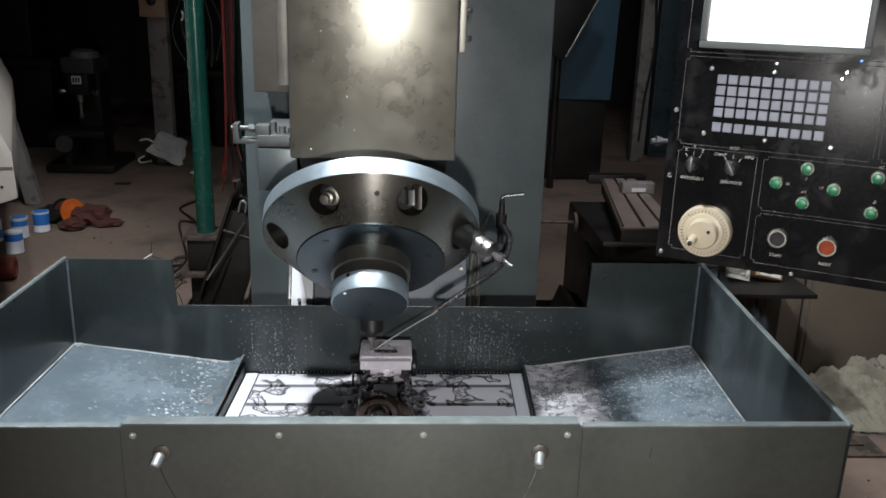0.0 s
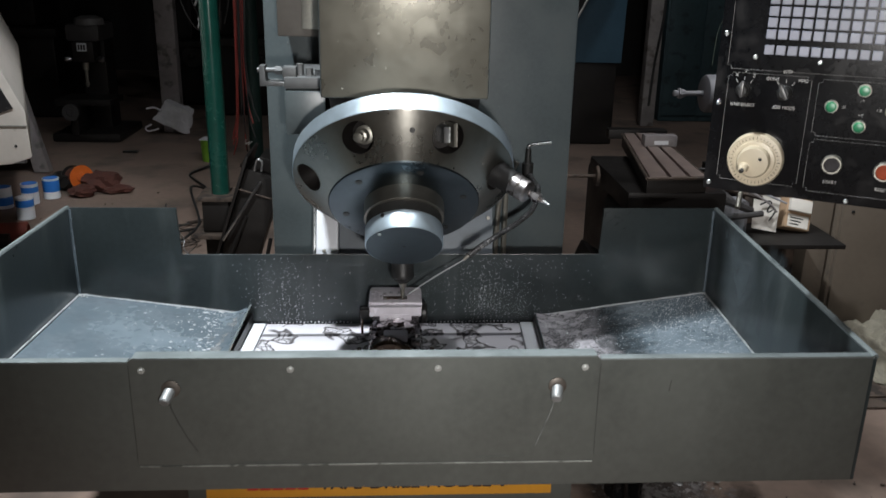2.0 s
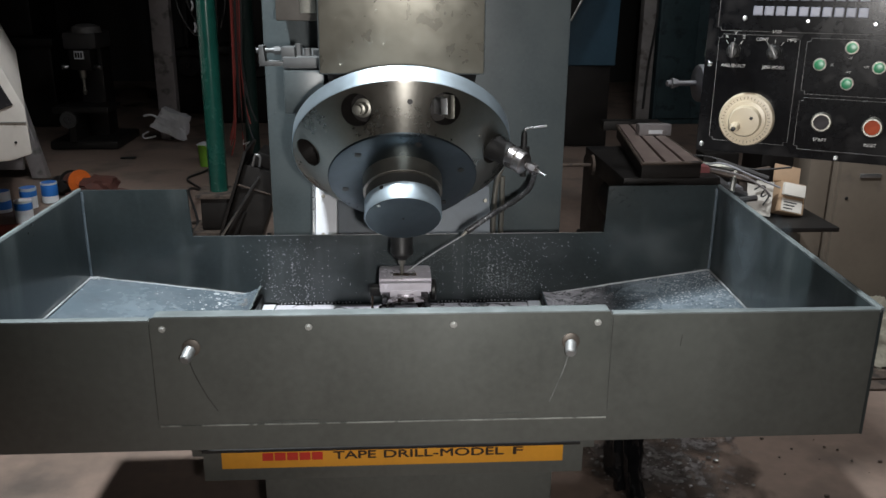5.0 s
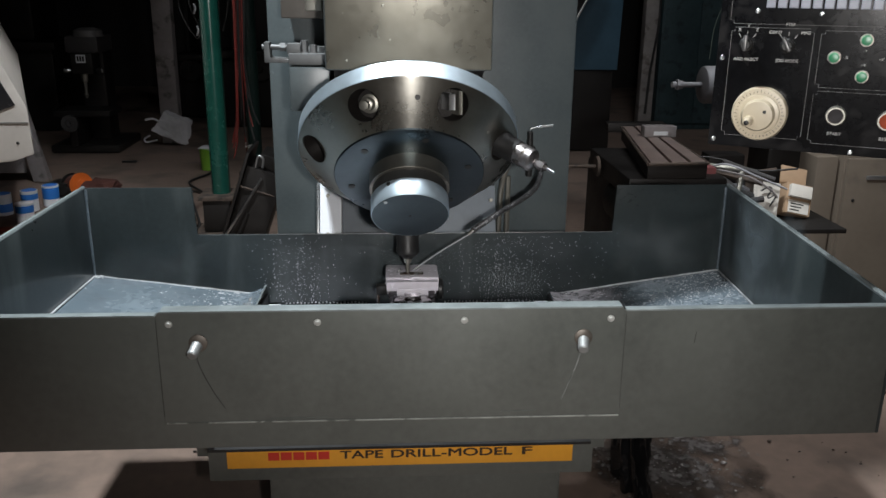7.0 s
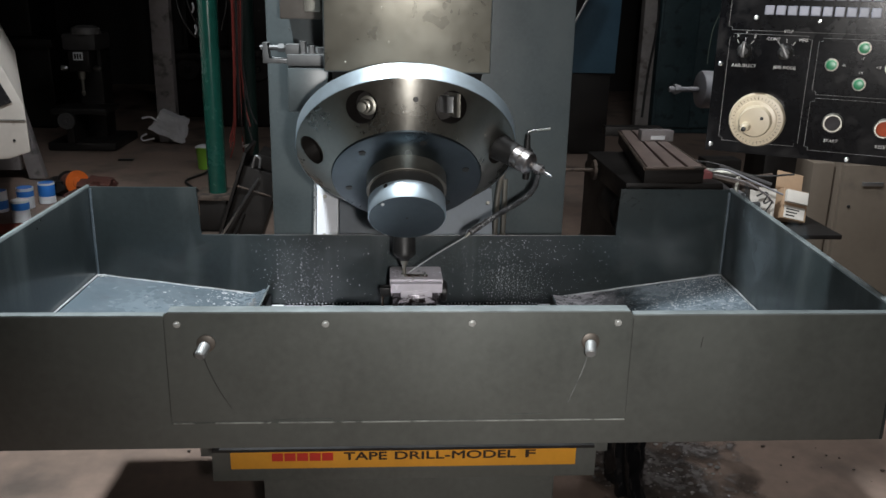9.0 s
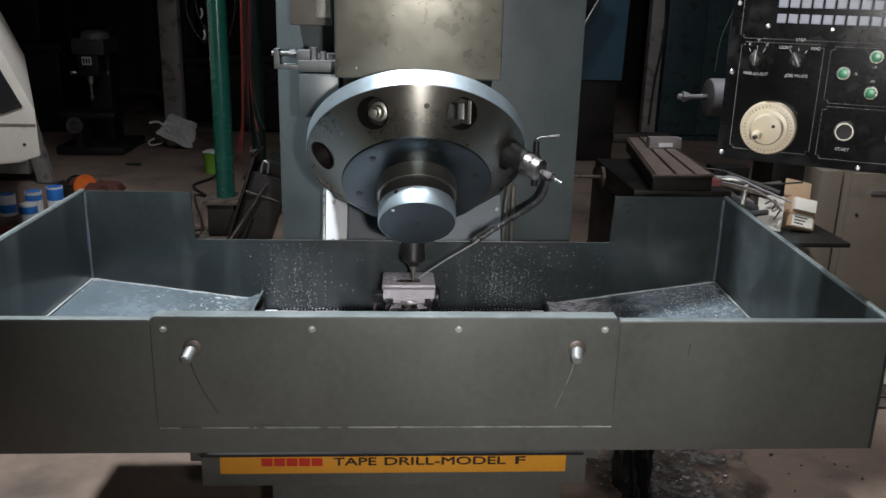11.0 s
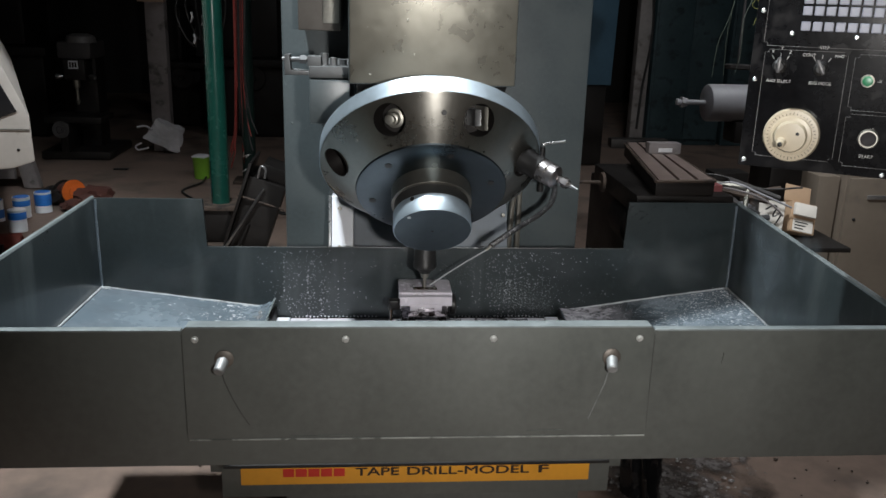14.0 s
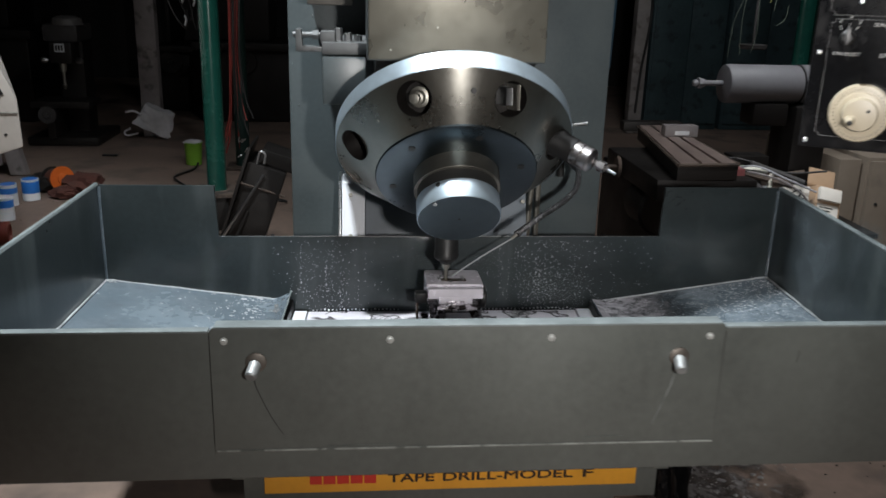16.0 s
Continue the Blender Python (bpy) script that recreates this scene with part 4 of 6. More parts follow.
    part("collet_nut", lathe(nb(), tool + Vector((0, 0, 0.7105)), (0, 0, -1), [(0, 0.0098), (0.007, 0.0098), (0.0075, 0.0088), (0.012, 0.0085)], 12), STEELD, tur)
    part("cutter", lathe(nb(), tool + Vector((0, 0, 0.70)), (0, 0, -1), [(0, 0.0060), (0.004, 0.0050), (0.027, 0.0046)], 16), STEELD, tur, "end mill")


BRKT = mat("dull_bracket_steel", (0.13, 0.135, 0.137), 0.5, 0.5, 0.3, 60, 9, 0.15, stain=(0.10, 0.10, 0.10), stain_at=0.62)


def machine():
    # base, column and head
    part("base", box(nb(), -0.35, 0.29, 1.60, 3.2, 0.0, 0.345, 0.012), TRAYP, MACH)
    part("column", box(nb(), -0.430, 0.466, 2.50, 3.15, 0.0, 2.35, 0.008), PAINT, MACH, "tall painted machine column")
    part("head", box(nb(), -0.222, 0.146, 1.876, 2.52, 1.165, 2.3, 0.004), PAINT, MACH, "sliding head")
    part("head_cover", box(nb(), -0.219, 0.143, 1.868, 1.876, 1.168, 2.3, 0.003), GOLD, MACH, "brushed metal head cover")
    part("head_shoe", prism(nb(), [(-0.205, 1.885, 1.168), (-0.205, 2.3, 1.168), (-0.205, 2.3, 1.05), (-0.205, 2.05, 1.05)], (0.335, 0, 0), 0.004), BLACKM, MACH)
    part("turret_neck", lathe(nb(), TC, -AX, [(-0.05, 0.12), (0.0, 0.125), (0.12, 0.11)], 40), BLACKM, MACH)
    # chips and splash marks
    rng = random.Random(17)
    spots = [((rng.uniform(-0.425, -0.24), 2.4995, rng.uniform(0.85, 1.5)), 0.0008 + 0.0016 * rng.random() ** 2, rng.uniform(0.6, 2.2)) for i in range(34)]
    spots += [((rng.uniform(0.19, 0.455), 2.4995, rng.uniform(0.85, 1.6)), 0.0007 + 0.0012 * rng.random() ** 2, rng.uniform(0.6, 2.0)) for i in range(22)]
    part("paint_chip", drops(spots, (0, -1, 0)), LIPM, MACH, kind="stuff")
    spots = [((rng.gauss(-0.10, 0.07), 1.8678, 1.18 + abs(rng.gauss(0, 0.14))), 0.0010 + 0.0016 * rng.random() ** 2, rng.uniform(0.7, 1.6)) for i in range(12)]
    spots = [q for q in spots if -0.21 < q[0][0] < 0.135]
    part("water_mark", drops([(p, r, f) for p, r, f in spots], (0, -0.12, 0)), mat("water_mark", (0.46, 0.44, 0.38), 0.6, 0.2, 0.2, 60, 20, 0.1), MACH, kind="stuff")
    # slide and its stop bracket
    part("slide_way", box(nb(), -0.365, -0.255, 2.30, 2.52, 1.26, 2.3, 0.004), mat("old_brown_grey", (0.13, 0.115, 0.10), 0.5, 0.2, 0.3, 40, 4, 0.2), MACH, "worn slide way")
    part("slide_strip", box(nb(), -0.300, -0.258, 2.285, 2.302, 1.28, 2.3, 0.003), STEELD, MACH)
    part("bracket_block", box(nb(), -0.318, -0.222, 2.02, 2.50, 1.055, 1.160, 0.006), PAINT, MACH)
    br = part("bracket_plate", box(nb(), -0.318, -0.215, 2.022, 2.30, 1.163, 1.190, 0.003), BRKT, MACH, "steel stop bracket")
    part("stop_arm", prism(nb(), [(-0.375, 2.03, 1.168), (-0.318, 2.03, 1.168), (-0.318, 2.03, 1.178), (-0.362, 2.03, 1.178), (-0.362, 2.03, 1.215), (-0.375, 2.03, 1.215)], (0, 0.04, 0), 0.0015), BRKT, br)
    part("stop_screw", cyl(nb(), (-0.382, 2.05, 1.203), (-0.30, 2.05, 1.203), 0.006, 12), BRKT, br)
    part("stop_nut", lathe(nb(), (-0.34, 2.05, 1.203), (1, 0, 0), [(0, 0.011), (0.014, 0.011)], 6), BRKT, br)
    part("stop_block", box(nb(), -0.322, -0.29, 2.03, 2.075, 1.188, 1.212, 0.002), BRKT, br)
    for x, h in ((-0.283, 0.03), (-0.262, 0.02), (-0.240, 0.016)):
        part("bracket_bolt", lathe(nb(), (x, 2.06, 1.188), (0, 0, 1), [(0, 0.013), (0.004, 0.013), (0.004, 0.009), (h, 0.009)], 6), BRKT, br)
    part("side_gib", box(nb(), 0.150, 0.166, 1.92, 1.96, 1.40, 1.75, 0.003), STEELD, MACH, "gib strip on the head's side")
    for z in (1.43, 1.49):
        part("gib_bolt", lathe(nb(), (0.158, 1.94, z), (1, -0.3, 0), [(0, 0.007), (0.02, 0.007)], 6), STEEL, MACH)
    # white way cover behind the turret
    cover = part("way_cover", prism(nb(), [(-0.285, 2.26, 0.50), (-0.285, 2.38, 0.795), (-0.285, 2.52, 0.795), (-0.285, 2.52, 0.50)], (0.062, 0, 0), 0.003), WHITES, MACH, "white painted sloping way cover")
    # same white cover, grey where the turret's shadow is put into its colour
    part("way_cover", prism(nb(), [(-0.222, 2.30, 0.50), (-0.222, 2.42, 0.78), (-0.222, 2.52, 0.78), (-0.222, 2.52, 0.50)], (0.45, 0, 0), 0.003), mat("shadowed_way_cover", (0.16, 0.18, 0.20), 0.45, 0, 0.15, 50, 5, 0.08), MACH, "white sloping way cover with the turret shadow put into its grey")
    part("cover_edge", prism(nb(), [(-0.294, 2.255, 0.50), (-0.294, 2.377, 0.80), (-0.294, 2.52, 0.80), (-0.294, 2.52, 0.50)], (0.007, 0, 0), 0.001), STEEL, cover)
    for x, k in ((-0.262, 0.9), (-0.262, 0.55), (0.21, 0.85)):
        part("cover_screw", lathe(nb(), (x, 2.255 + 0.12 * k, 0.50 + 0.295 * k), (0, -0.92, 0.38), [(0, 0.006), (0.003, 0.005)], 10), STEELD, cover)
    # small black strip on the cover near its top
    part("cover_notch", box(nb(), -0.262, -0.236, 2.366, 2.372, 0.752, 0.758), BLACKM, cover)
    part("cover_latch", box(nb(), 0.17, 0.215, 2.33, 2.36, 0.80, 0.815, 0.002), BLACKM, MACH)
    # coolant pipes and hose
    part("coolant_pipe", tube(nb(), [(0.245, 2.46, 0.55), (0.25, 2.45, 0.75), (0.262, 2.44, 0.82), (0.30, 2.44, 0.90)], 0.008, 10), STEELD, MACH)
    part("coolant_pipe", tube(nb(), [(0.272, 2.46, 0.55), (0.273, 2.46, 0.8)], 0.008, 10), STEELD, MACH)
    part("valve", lathe(nb(), (0.335, 2.46, 0.80), (0, 0, 1), [(0, 0.010), (0.05, 0.010), (0.05, 0.016), (0.09, 0.017), (0.09, 0.010), (0.135, 0.008)], 16), BLACKM, MACH, "coolant valve")
    part("valve_handle", tube(nb(), [(0.335, 2.46, 0.93), (0.338, 2.46, 0.945), (0.40, 2.45, 0.955)], 0.004, 8, 4), STEEL, MACH)
    hose = part("coolant_hose", tube(nb(), [(0.338, 2.455, 0.86), (0.345, 2.37, 0.85), (0.337, 2.27, 0.855), (0.308, 2.17, 0.834), (0.26, 2.09, 0.821), (0.187, 2.0, 0.807), (0.141, 1.965, 0.788), (0.118, 1.945, 0.779)], 0.0078, 12, 12, rib=0.25), mat("braided_hose", (0.075, 0.075, 0.078), 0.38, 0.5, 0.5, 300, 60, 0.4, stain=(0.42, 0.42, 0.43), stain_at=0.62), MACH, "dark braided flexible coolant hose")
    part("hose_tip", cyl(nb(), (0.118, 1.945, 0.779), (0.106, 1.94, 0.769), 0.0045, 10, r1=0.003), STEELD, hose)
    part("coolant_jet", tube(nb(), [(0.106, 1.94, 0.769), (0.038, 1.938, 0.727), (-0.029, 1.936, 0.681)], 0.0017, 8, 6), WATER, hose, "thin jet of coolant")


machine()
turret()


# ---------------------------------------------------------------- control panel
PANEL = root("control_panel", 0.66, 1.357, 1.077, "black operator panel with screen, keys, dial and buttons", "control panel")
PM = Matrix.Translation((0.66, 1.357, 0)) @ Matrix.Rotation(math.atan2(-0.495, 0.869), 4, "Z")


def at_panel(bm):
    """Moves panel coordinates (along the panel, out of it as -y, up) into place."""
    bm.transform(PM)
    return bm


def pdisc(h, z, prof, n=28):
    return at_panel(lathe(nb(), (h, 0, z), (0, -1, 0), prof, n))


def ptext(text, h, z, size):
    return letters(text, size, PM @ Matrix.Translation((h, -0.0022, z)) @ Matrix.Rotation(radians(90), 4, "X"), 0.0003)


def line(pts, r=0.0007):
    return at_panel(tube(nb(), [(h, -0.0012, z) for h, z in pts], r, 4, 1))


def control_panel():
    P = PANEL
    part("housing", at_panel(box(nb(), -0.198, 0.36, 0.004, 0.11, 1.079, 1.75, 0.004)), BLACKM, P)
    face = part("face", at_panel(box(nb(), -0.197, 0.36, -0.0015, 0.004, 1.078, 1.75, 0.001)), PANELM, P, "smudged black front plate")
    # screen
    scr = part("screen_bezel", at_panel(nb_frame(-0.160, 0.100, 1.452, 1.652, 0.012, -0.012, 0.0)), mat("bezel_grey", (0.16, 0.18, 0.18), 0.4, 0, 0.15, 80, 9, 0.05), P, "grey screen bezel")
    part("screen", at_panel(box(nb(), -0.149, 0.089, -0.006, -0.004, 1.463, 1.641)), glow("screen_light", (0.93, 0.97, 1.0), 2.2), scr, "lit white screen")
    part("power_light", pdisc(0.088, 1.444, [(0, 0.002), (0.003, 0.002)], 10), glow("blue_light", (0.1, 0.3, 1.0), 2.0), P)
    # keys
    key = None
    rows = (1.402, 1.3835, 1.3655, 1.347, 1.322)
    for r, z in enumerate(rows):
        for c in range(10):
            h = -0.117 + c * 0.0179
            if key is None:
                bm = box(nb(), -0.0074, 0.0074, -0.006, 0.0, -0.0076, 0.0076, 0.0014)
                key = finish(bm, "key", KEYM, False)
            ob = new("key", key)
            ob.parent = P
            ob.matrix_local = Matrix.Translation(-ORIGIN[P.name]) @ PM @ Matrix.Translation((h, -0.0015, z))
    for h, z in ((-0.136, 1.419), (-0.037, 1.419), (-0.035, 1.433), (0.065, 1.415), (-0.137, 1.309), (-0.037, 1.307), (0.064, 1.305), (-0.188, 1.089), (-0.187, 1.23), (-0.187, 1.345), (0.035, 1.084), (0.07, 1.425)):
        part("screw", pdisc(h, z, [(0.001, 0.0042), (0.003, 0.0042), (0.0045, 0.0025)], 12), STEEL, P)
    # engraved borders
    def border(h0, h1, z0, z1, g=0.006):
        return line([(h0 + g, z0), (h1 - g, z0), (h1 - g, z0 + g * 0.8), (h1, z0 + g), (h1, z1 - g), (h1 - g, z1 - g * 0.8), (h1 - g, z1), (h0 + g, z1), (h0 + g, z1 - g * 0.8), (h0, z1 - g), (h0, z0 + g), (h0 + g, z0 + g * 0.8), (h0 + g, z0)])
    for b in ((-0.180, 0.128, 1.288, 1.437), (-0.176, -0.045, 1.098, 1.282), (-0.034, 0.33, 1.188, 1.280), (-0.034, 0.33, 1.094, 1.182), (0.135, 0.33, 1.288, 1.60), (-0.180, 0.128, 1.444, 1.70)):
        part("border_line", border(*b), mat("grey_ink", (0.16, 0.16, 0.16), 0.6, 0, 0.1, 80, 9, 0), P)
    # mode switches
    for h, texts, name in ((-0.150, (("X", -0.013, 0.016), ("Y", 0.001, 0.022), ("Z", 0.015, 0.016)), "AXIS SELECT"), (-0.084, (("CONT", -0.021, 0.013), ("STEP", 0.001, 0.026), ("MPG", 0.026, 0.013)), "JOG MODE")):
        sw = part("selector_switch", pdisc(h, 1.254, [(0.001, 0.012), (0.006, 0.012), (0.008, 0.010), (0.016, 0.0095), (0.018, 0.007)], 24), BLACKM, P, "black selector switch")
        lever = box(nb(), -0.003, 0.003, -0.026, -0.012, -0.012, 0.014, 0.002)
        lever.transform(PM @ Matrix.Translation((h, 0, 1.256)) @ Matrix.Rotation(radians(-28 if h > -0.1 else 0), 4, "Y"))
        part("lever", lever, mat("worn_grip", (0.10, 0.10, 0.10), 0.35, 0.3, 0.3, 80, 20, 0.1), sw)
        for t, dh, dz in texts:
            part("lettering", ptext(t, h + dh, 1.262 + dz, 0.0072), INK, P, smooth=False)
        part("lettering", ptext(name, h + 0.002, 1.229, 0.0072), INK, P, smooth=False)
        for dh, dz in ((-0.011, 0.012), (0, 0.016), (0.011, 0.012)):
            part("tick", line([(h + dh * 0.9, 1.254 + dz), (h + dh * 1.25, 1.254 + dz + 0.006)]), INK, P)
    # hand wheel
    dial = part("dial_base", pdisc(-0.115, 1.139, [(0.0, 0.046), (0.012, 0.046), (0.018, 0.0435), (0.019, 0.034)], 48), CREAM, P, "cream pulse dial")
    part("dial_ring", pdisc(-0.115, 1.139, [(0.018, 0.034), (0.023, 0.033), (0.024, 0.028)], 48), CREAM, dial)
    part("dial_knob", pdisc(-0.115, 1.139, [(0.02, 0.027), (0.036, 0.0265), (0.040, 0.024), (0.041, 0.012)], 40), CREAM, dial)
    part("dial_handle", pdisc(-0.128, 1.130, [(0.038, 0.009), (0.05, 0.007), (0.066, 0.0065), (0.068, 0.004)], 20), CREAM, dial)
    part("handle_bolt", pdisc(-0.128, 1.130, [(0.066, 0.0042), (0.072, 0.004), (0.073, 0.002)], 14), BLACKM, dial)
    part("dial_screw", pdisc(-0.104, 1.146, [(0.04, 0.003), (0.0415, 0.003)], 10), BLACKM, dial)
    for i in range(40):
        a = 2 * math.pi * i / 40
        bm = box(nb(), -0.0004, 0.0004, -0.0206, -0.0196, 0.036, 0.0395 if i % 5 else 0.041)
        bm.transform(PM @ Matrix.Translation((-0.115, 0.0, 1.139)) @ Matrix.Rotation(a, 4, "Y"))
        part("dial_mark", bm, BLACKM, dial)
    # buttons
    gb = [(-0.010, 1.238, "-X", 0.018, 0), (0.035, 1.267, "-Y", 0, -0.017), (0.079, 1.237, "+X", -0.019, 0), (0.035, 1.209, "+Y", 0, 0.018), (0.140, 1.264, "+Z", 0.002, 0.017), (0.139, 1.206, "-Z", 0.002, 0.018)]
    for h, z, t, dh, dz in gb:
        b = part("jog_button", pdisc(h, z, [(0.001, 0.0105), (0.006, 0.0105), (0.008, 0.0095)], 24), STEELD, P)
        part("cap", pdisc(h, z, [(0.007, 0.0085), (0.014, 0.0083), (0.016, 0.007), (0.0165, 0.003)], 24), GREENB, b, "green push button cap")
        part("lettering", ptext(t, h + dh, z + dz, 0.0065), INK, P, smooth=False)
    for h, z, t, m in ((0.005, 1.143, "START", DARKCAP), (0.083, 1.140, "RESET", REDB)):
        b = part("push_button", pdisc(h, z, [(0.001, 0.0165), (0.006, 0.0165), (0.010, 0.0145), (0.010, 0.0125), (0.004, 0.0122)], 32), STEELD, P, "chromed button ring")
        part("cap", pdisc(h, z, [(0.004, 0.0118), (0.008, 0.0118), (0.0085, 0.010)], 28), m, b)
        part("lettering", ptext(t, h + 0.001, z - 0.0305, 0.0075), INK, P, smooth=False)
    # arm that carries the panel
    part("support_arm", at_panel(box(nb(), 0.30, 0.36, 0.11, 0.20, 0.0, 1.6, 0.006)), BLACKM, P, "dark upright that carries the panel")
    part("support_foot", at_panel(box(nb(), 0.18, 0.48, 0.05, 0.35, 0.0, 0.02, 0.004)), BLACKM, P)


def nb_frame(h0, h1, z0, z1, w, y0, y1):
    bm = nb()
    for a, b, c, d in ((h0, h1, z0, z0 + w), (h0, h1, z1 - w, z1), (h0, h0 + w, z0 + w, z1 - w), (h1 - w, h1, z0 + w, z1 - w)):
        box(bm, a, b, y0, y1, c, d, 0.002)
    return bm


control_panel()

# ---------------------------------------------------------------- hall things
RUST = mat("rusty_dark_iron", (0.10, 0.075, 0.06), 0.7, 0.3, 0.4, 50, 9, 0.4, stain=(0.05, 0.04, 0.035), stain_at=0.55)
DARKI = mat("near_black_iron", (0.016, 0.014, 0.013), 0.5, 0.3, 0.4, 50, 6, 0.3)
IVORY = mat("ivory_machine_paint", (0.60, 0.55, 0.50), 0.45, 0, 0.1, 40, 4, 0.1, stain=(0.32, 0.28, 0.22), stain_at=0.68)
BLUEP = mat("blue_sheet", (0.042, 0.095, 0.140), 0.5, 0, 0.2, 40, 3, 0.1)
LABELW = mat("white_label", (0.66, 0.68, 0.70), 0.55, 0, 0.08, 60, 9, 0.05)
LABELB = mat("blue_label", (0.025, 0.17, 0.55), 0.45, 0, 0.1, 60, 9, 0.05)
TIN = mat("tin_plate", (0.45, 0.46, 0.47), 0.4, 0.9, 0.15, 60, 12, 0.1)
ORANGE = mat("orange_plastic", (0.62, 0.13, 0.02), 0.45, 0, 0.15, 60, 9, 0.1)
REDP = mat("red_painted_pipe", (0.15, 0.030, 0.020), 0.55, 0, 0.45, 40, 6, 0.15)
CLOTHR = mat("red_brown_rag", (0.085, 0.030, 0.022), 0.9, 0, 0.35, 60, 10, 0.5)
BAGM = mat("white_plastic_bag", (0.60, 0.60, 0.62), 0.45, 0, 0.12, 30, 8, 0.3)
CARD = mat("brown_cardboard", (0.40, 0.27, 0.17), 0.8, 0, 0.15, 60, 6, 0.2)
PAPER = mat("white_paper", (0.70, 0.66, 0.60), 0.8, 0, 0.08, 60, 6, 0.1)
CABM = mat("grey_beige_cabinet", (0.165, 0.135, 0.106), 0.5, 0, 0.12, 40, 3, 0.08, stain=(0.125, 0.105, 0.085), stain_at=0.68)
RAGM = mat("grey_cotton_rag", (0.235, 0.215, 0.168), 0.95, 0, 0.25, 90, 14, 0.6)
LIME = mat("lime_green_plastic", (0.20, 0.42, 0.04), 0.45, 0, 0.1, 60, 6, 0.1)
MOTG = mat("grey_motor_paint", (0.28, 0.28, 0.30), 0.45, 0, 0.15, 50, 6, 0.15)
WOODP = mat("whitewashed_post", (0.27, 0.25, 0.24), 0.75, 0, 0.3, 30, 3, 0.3, stain=(0.13, 0.11, 0.10), stain_at=0.6)
TOPIRON = mat("worn_table_iron", (0.37, 0.29, 0.26), 0.45, 0.6, 0.2, 50, 9, 0.15)
DARKG = mat("dark_grey_machine_paint", (0.055, 0.052, 0.052), 0.55, 0, 0.3, 30, 5, 0.2)
FILM = mat("black_plastic_film", (0.012, 0.012, 0.013), 0.14, 0, 0.3, 40, 9, 0.4)


# ---------------------------------------------------------------- left part of the hall
def pole(x, y, r, z0, m, label, top=4.8):
    ob = root("pipe_pole", x, y, 0.0, label, "pole")
    part("pipe", lathe(nb(), (x, y, z0), (0, 0, 1), [(0, r), (top - z0, r)], 32), m, ob)
    part("base_flange", box(nb(), x - r * 2.2, x + r * 2.2, y - r * 2.2, y + r * 2.2, z0 - 0.02, z0, 0.003), RUST, ob)
    if z0 > 0.1:
        part("base_block", box(nb(), x - 0.075, x + 0.06, y - 0.08, y + 0.08, 0.23, z0 - 0.022, 0.005), DARKI, ob)
        part("lower_plate", box(nb(), x - 0.12, x + 0.09, y - 0.12, y + 0.10, 0.205, 0.225, 0.003), RUST, ob)
        part("stub", box(nb(), x - 0.07, x + 0.05, y - 0.07, y + 0.07, 0.0, 0.205, 0.005), DARKI, ob)
    return ob


pole(-0.884, 3.95, 0.043, 0.400, PIPEG, "glossy dark green pipe column on rusty plates")
pole(-1.09, 6.3, 0.05, 0.02, mat("darker_green_paint", (0.004, 0.022, 0.018), 0.5, 0, 0.3, 40, 6, 0.1), "dark green pipe column further back")


def grey_post():
    ob = root("post", -2.0, 7.55, 0, "grey painted steel post with a switch box", "post")
    part("shaft", box(nb(), -2.085, -1.925, 7.50, 7.62, 0, 4.8, 0.01), GREYPOST, ob)
    sb = part("switch_box", box(nb(), -2.115, -1.905, 7.40, 7.50, 1.26, 1.52, 0.006), mat("tan_box", (0.42, 0.29, 0.21), 0.6, 0, 0.15, 50, 6, 0.1), ob, "tan switch box")
    part("box_knob", lathe(nb(), (-2.01, 7.40, 1.39), (0, -1, 0), [(0, 0.04), (0.02, 0.035), (0.03, 0.02)], 16), BLACKM, sb)


grey_post()


def wire_bundle():
    ob = root("wire_bundle", -0.87, 4.72, 0.38, "bundle of red and black wires hanging in a tangle", "wires")
    rng = random.Random(7)
    for i in range(13):
        dx, dy = rng.uniform(-0.04, 0.04), rng.uniform(-0.03, 0.03)
        z1 = rng.uniform(0.40, 0.75)
        pts = [(-0.865 + dx * 2.2, 4.72 + dy, 4.8), (-0.872 + dx, 4.72 + dy, 1.4), (-0.885 + dx * 0.8, 4.72 + dy, 0.95), (-0.88 + dx * 1.5, 4.72, z1 + 0.1), (-0.87 + dx * 2.5, 4.72, z1)]
        part("wire", tube(nb(), pts, 0.0040, 6), REDW if i % 3 else RUBBER, ob)
    for i in range(7):
        a = rng.uniform(0, 6.28)
        c = Vector((-0.86 + rng.uniform(-0.05, 0.04), 4.70, 0.43 + rng.uniform(-0.06, 0.08)))
        part("lug", cyl(nb(), c, c + Vector((math.cos(a) * 0.03, 0, math.sin(a) * 0.03)), 0.003, 8), STEEL, ob)


wire_bundle()


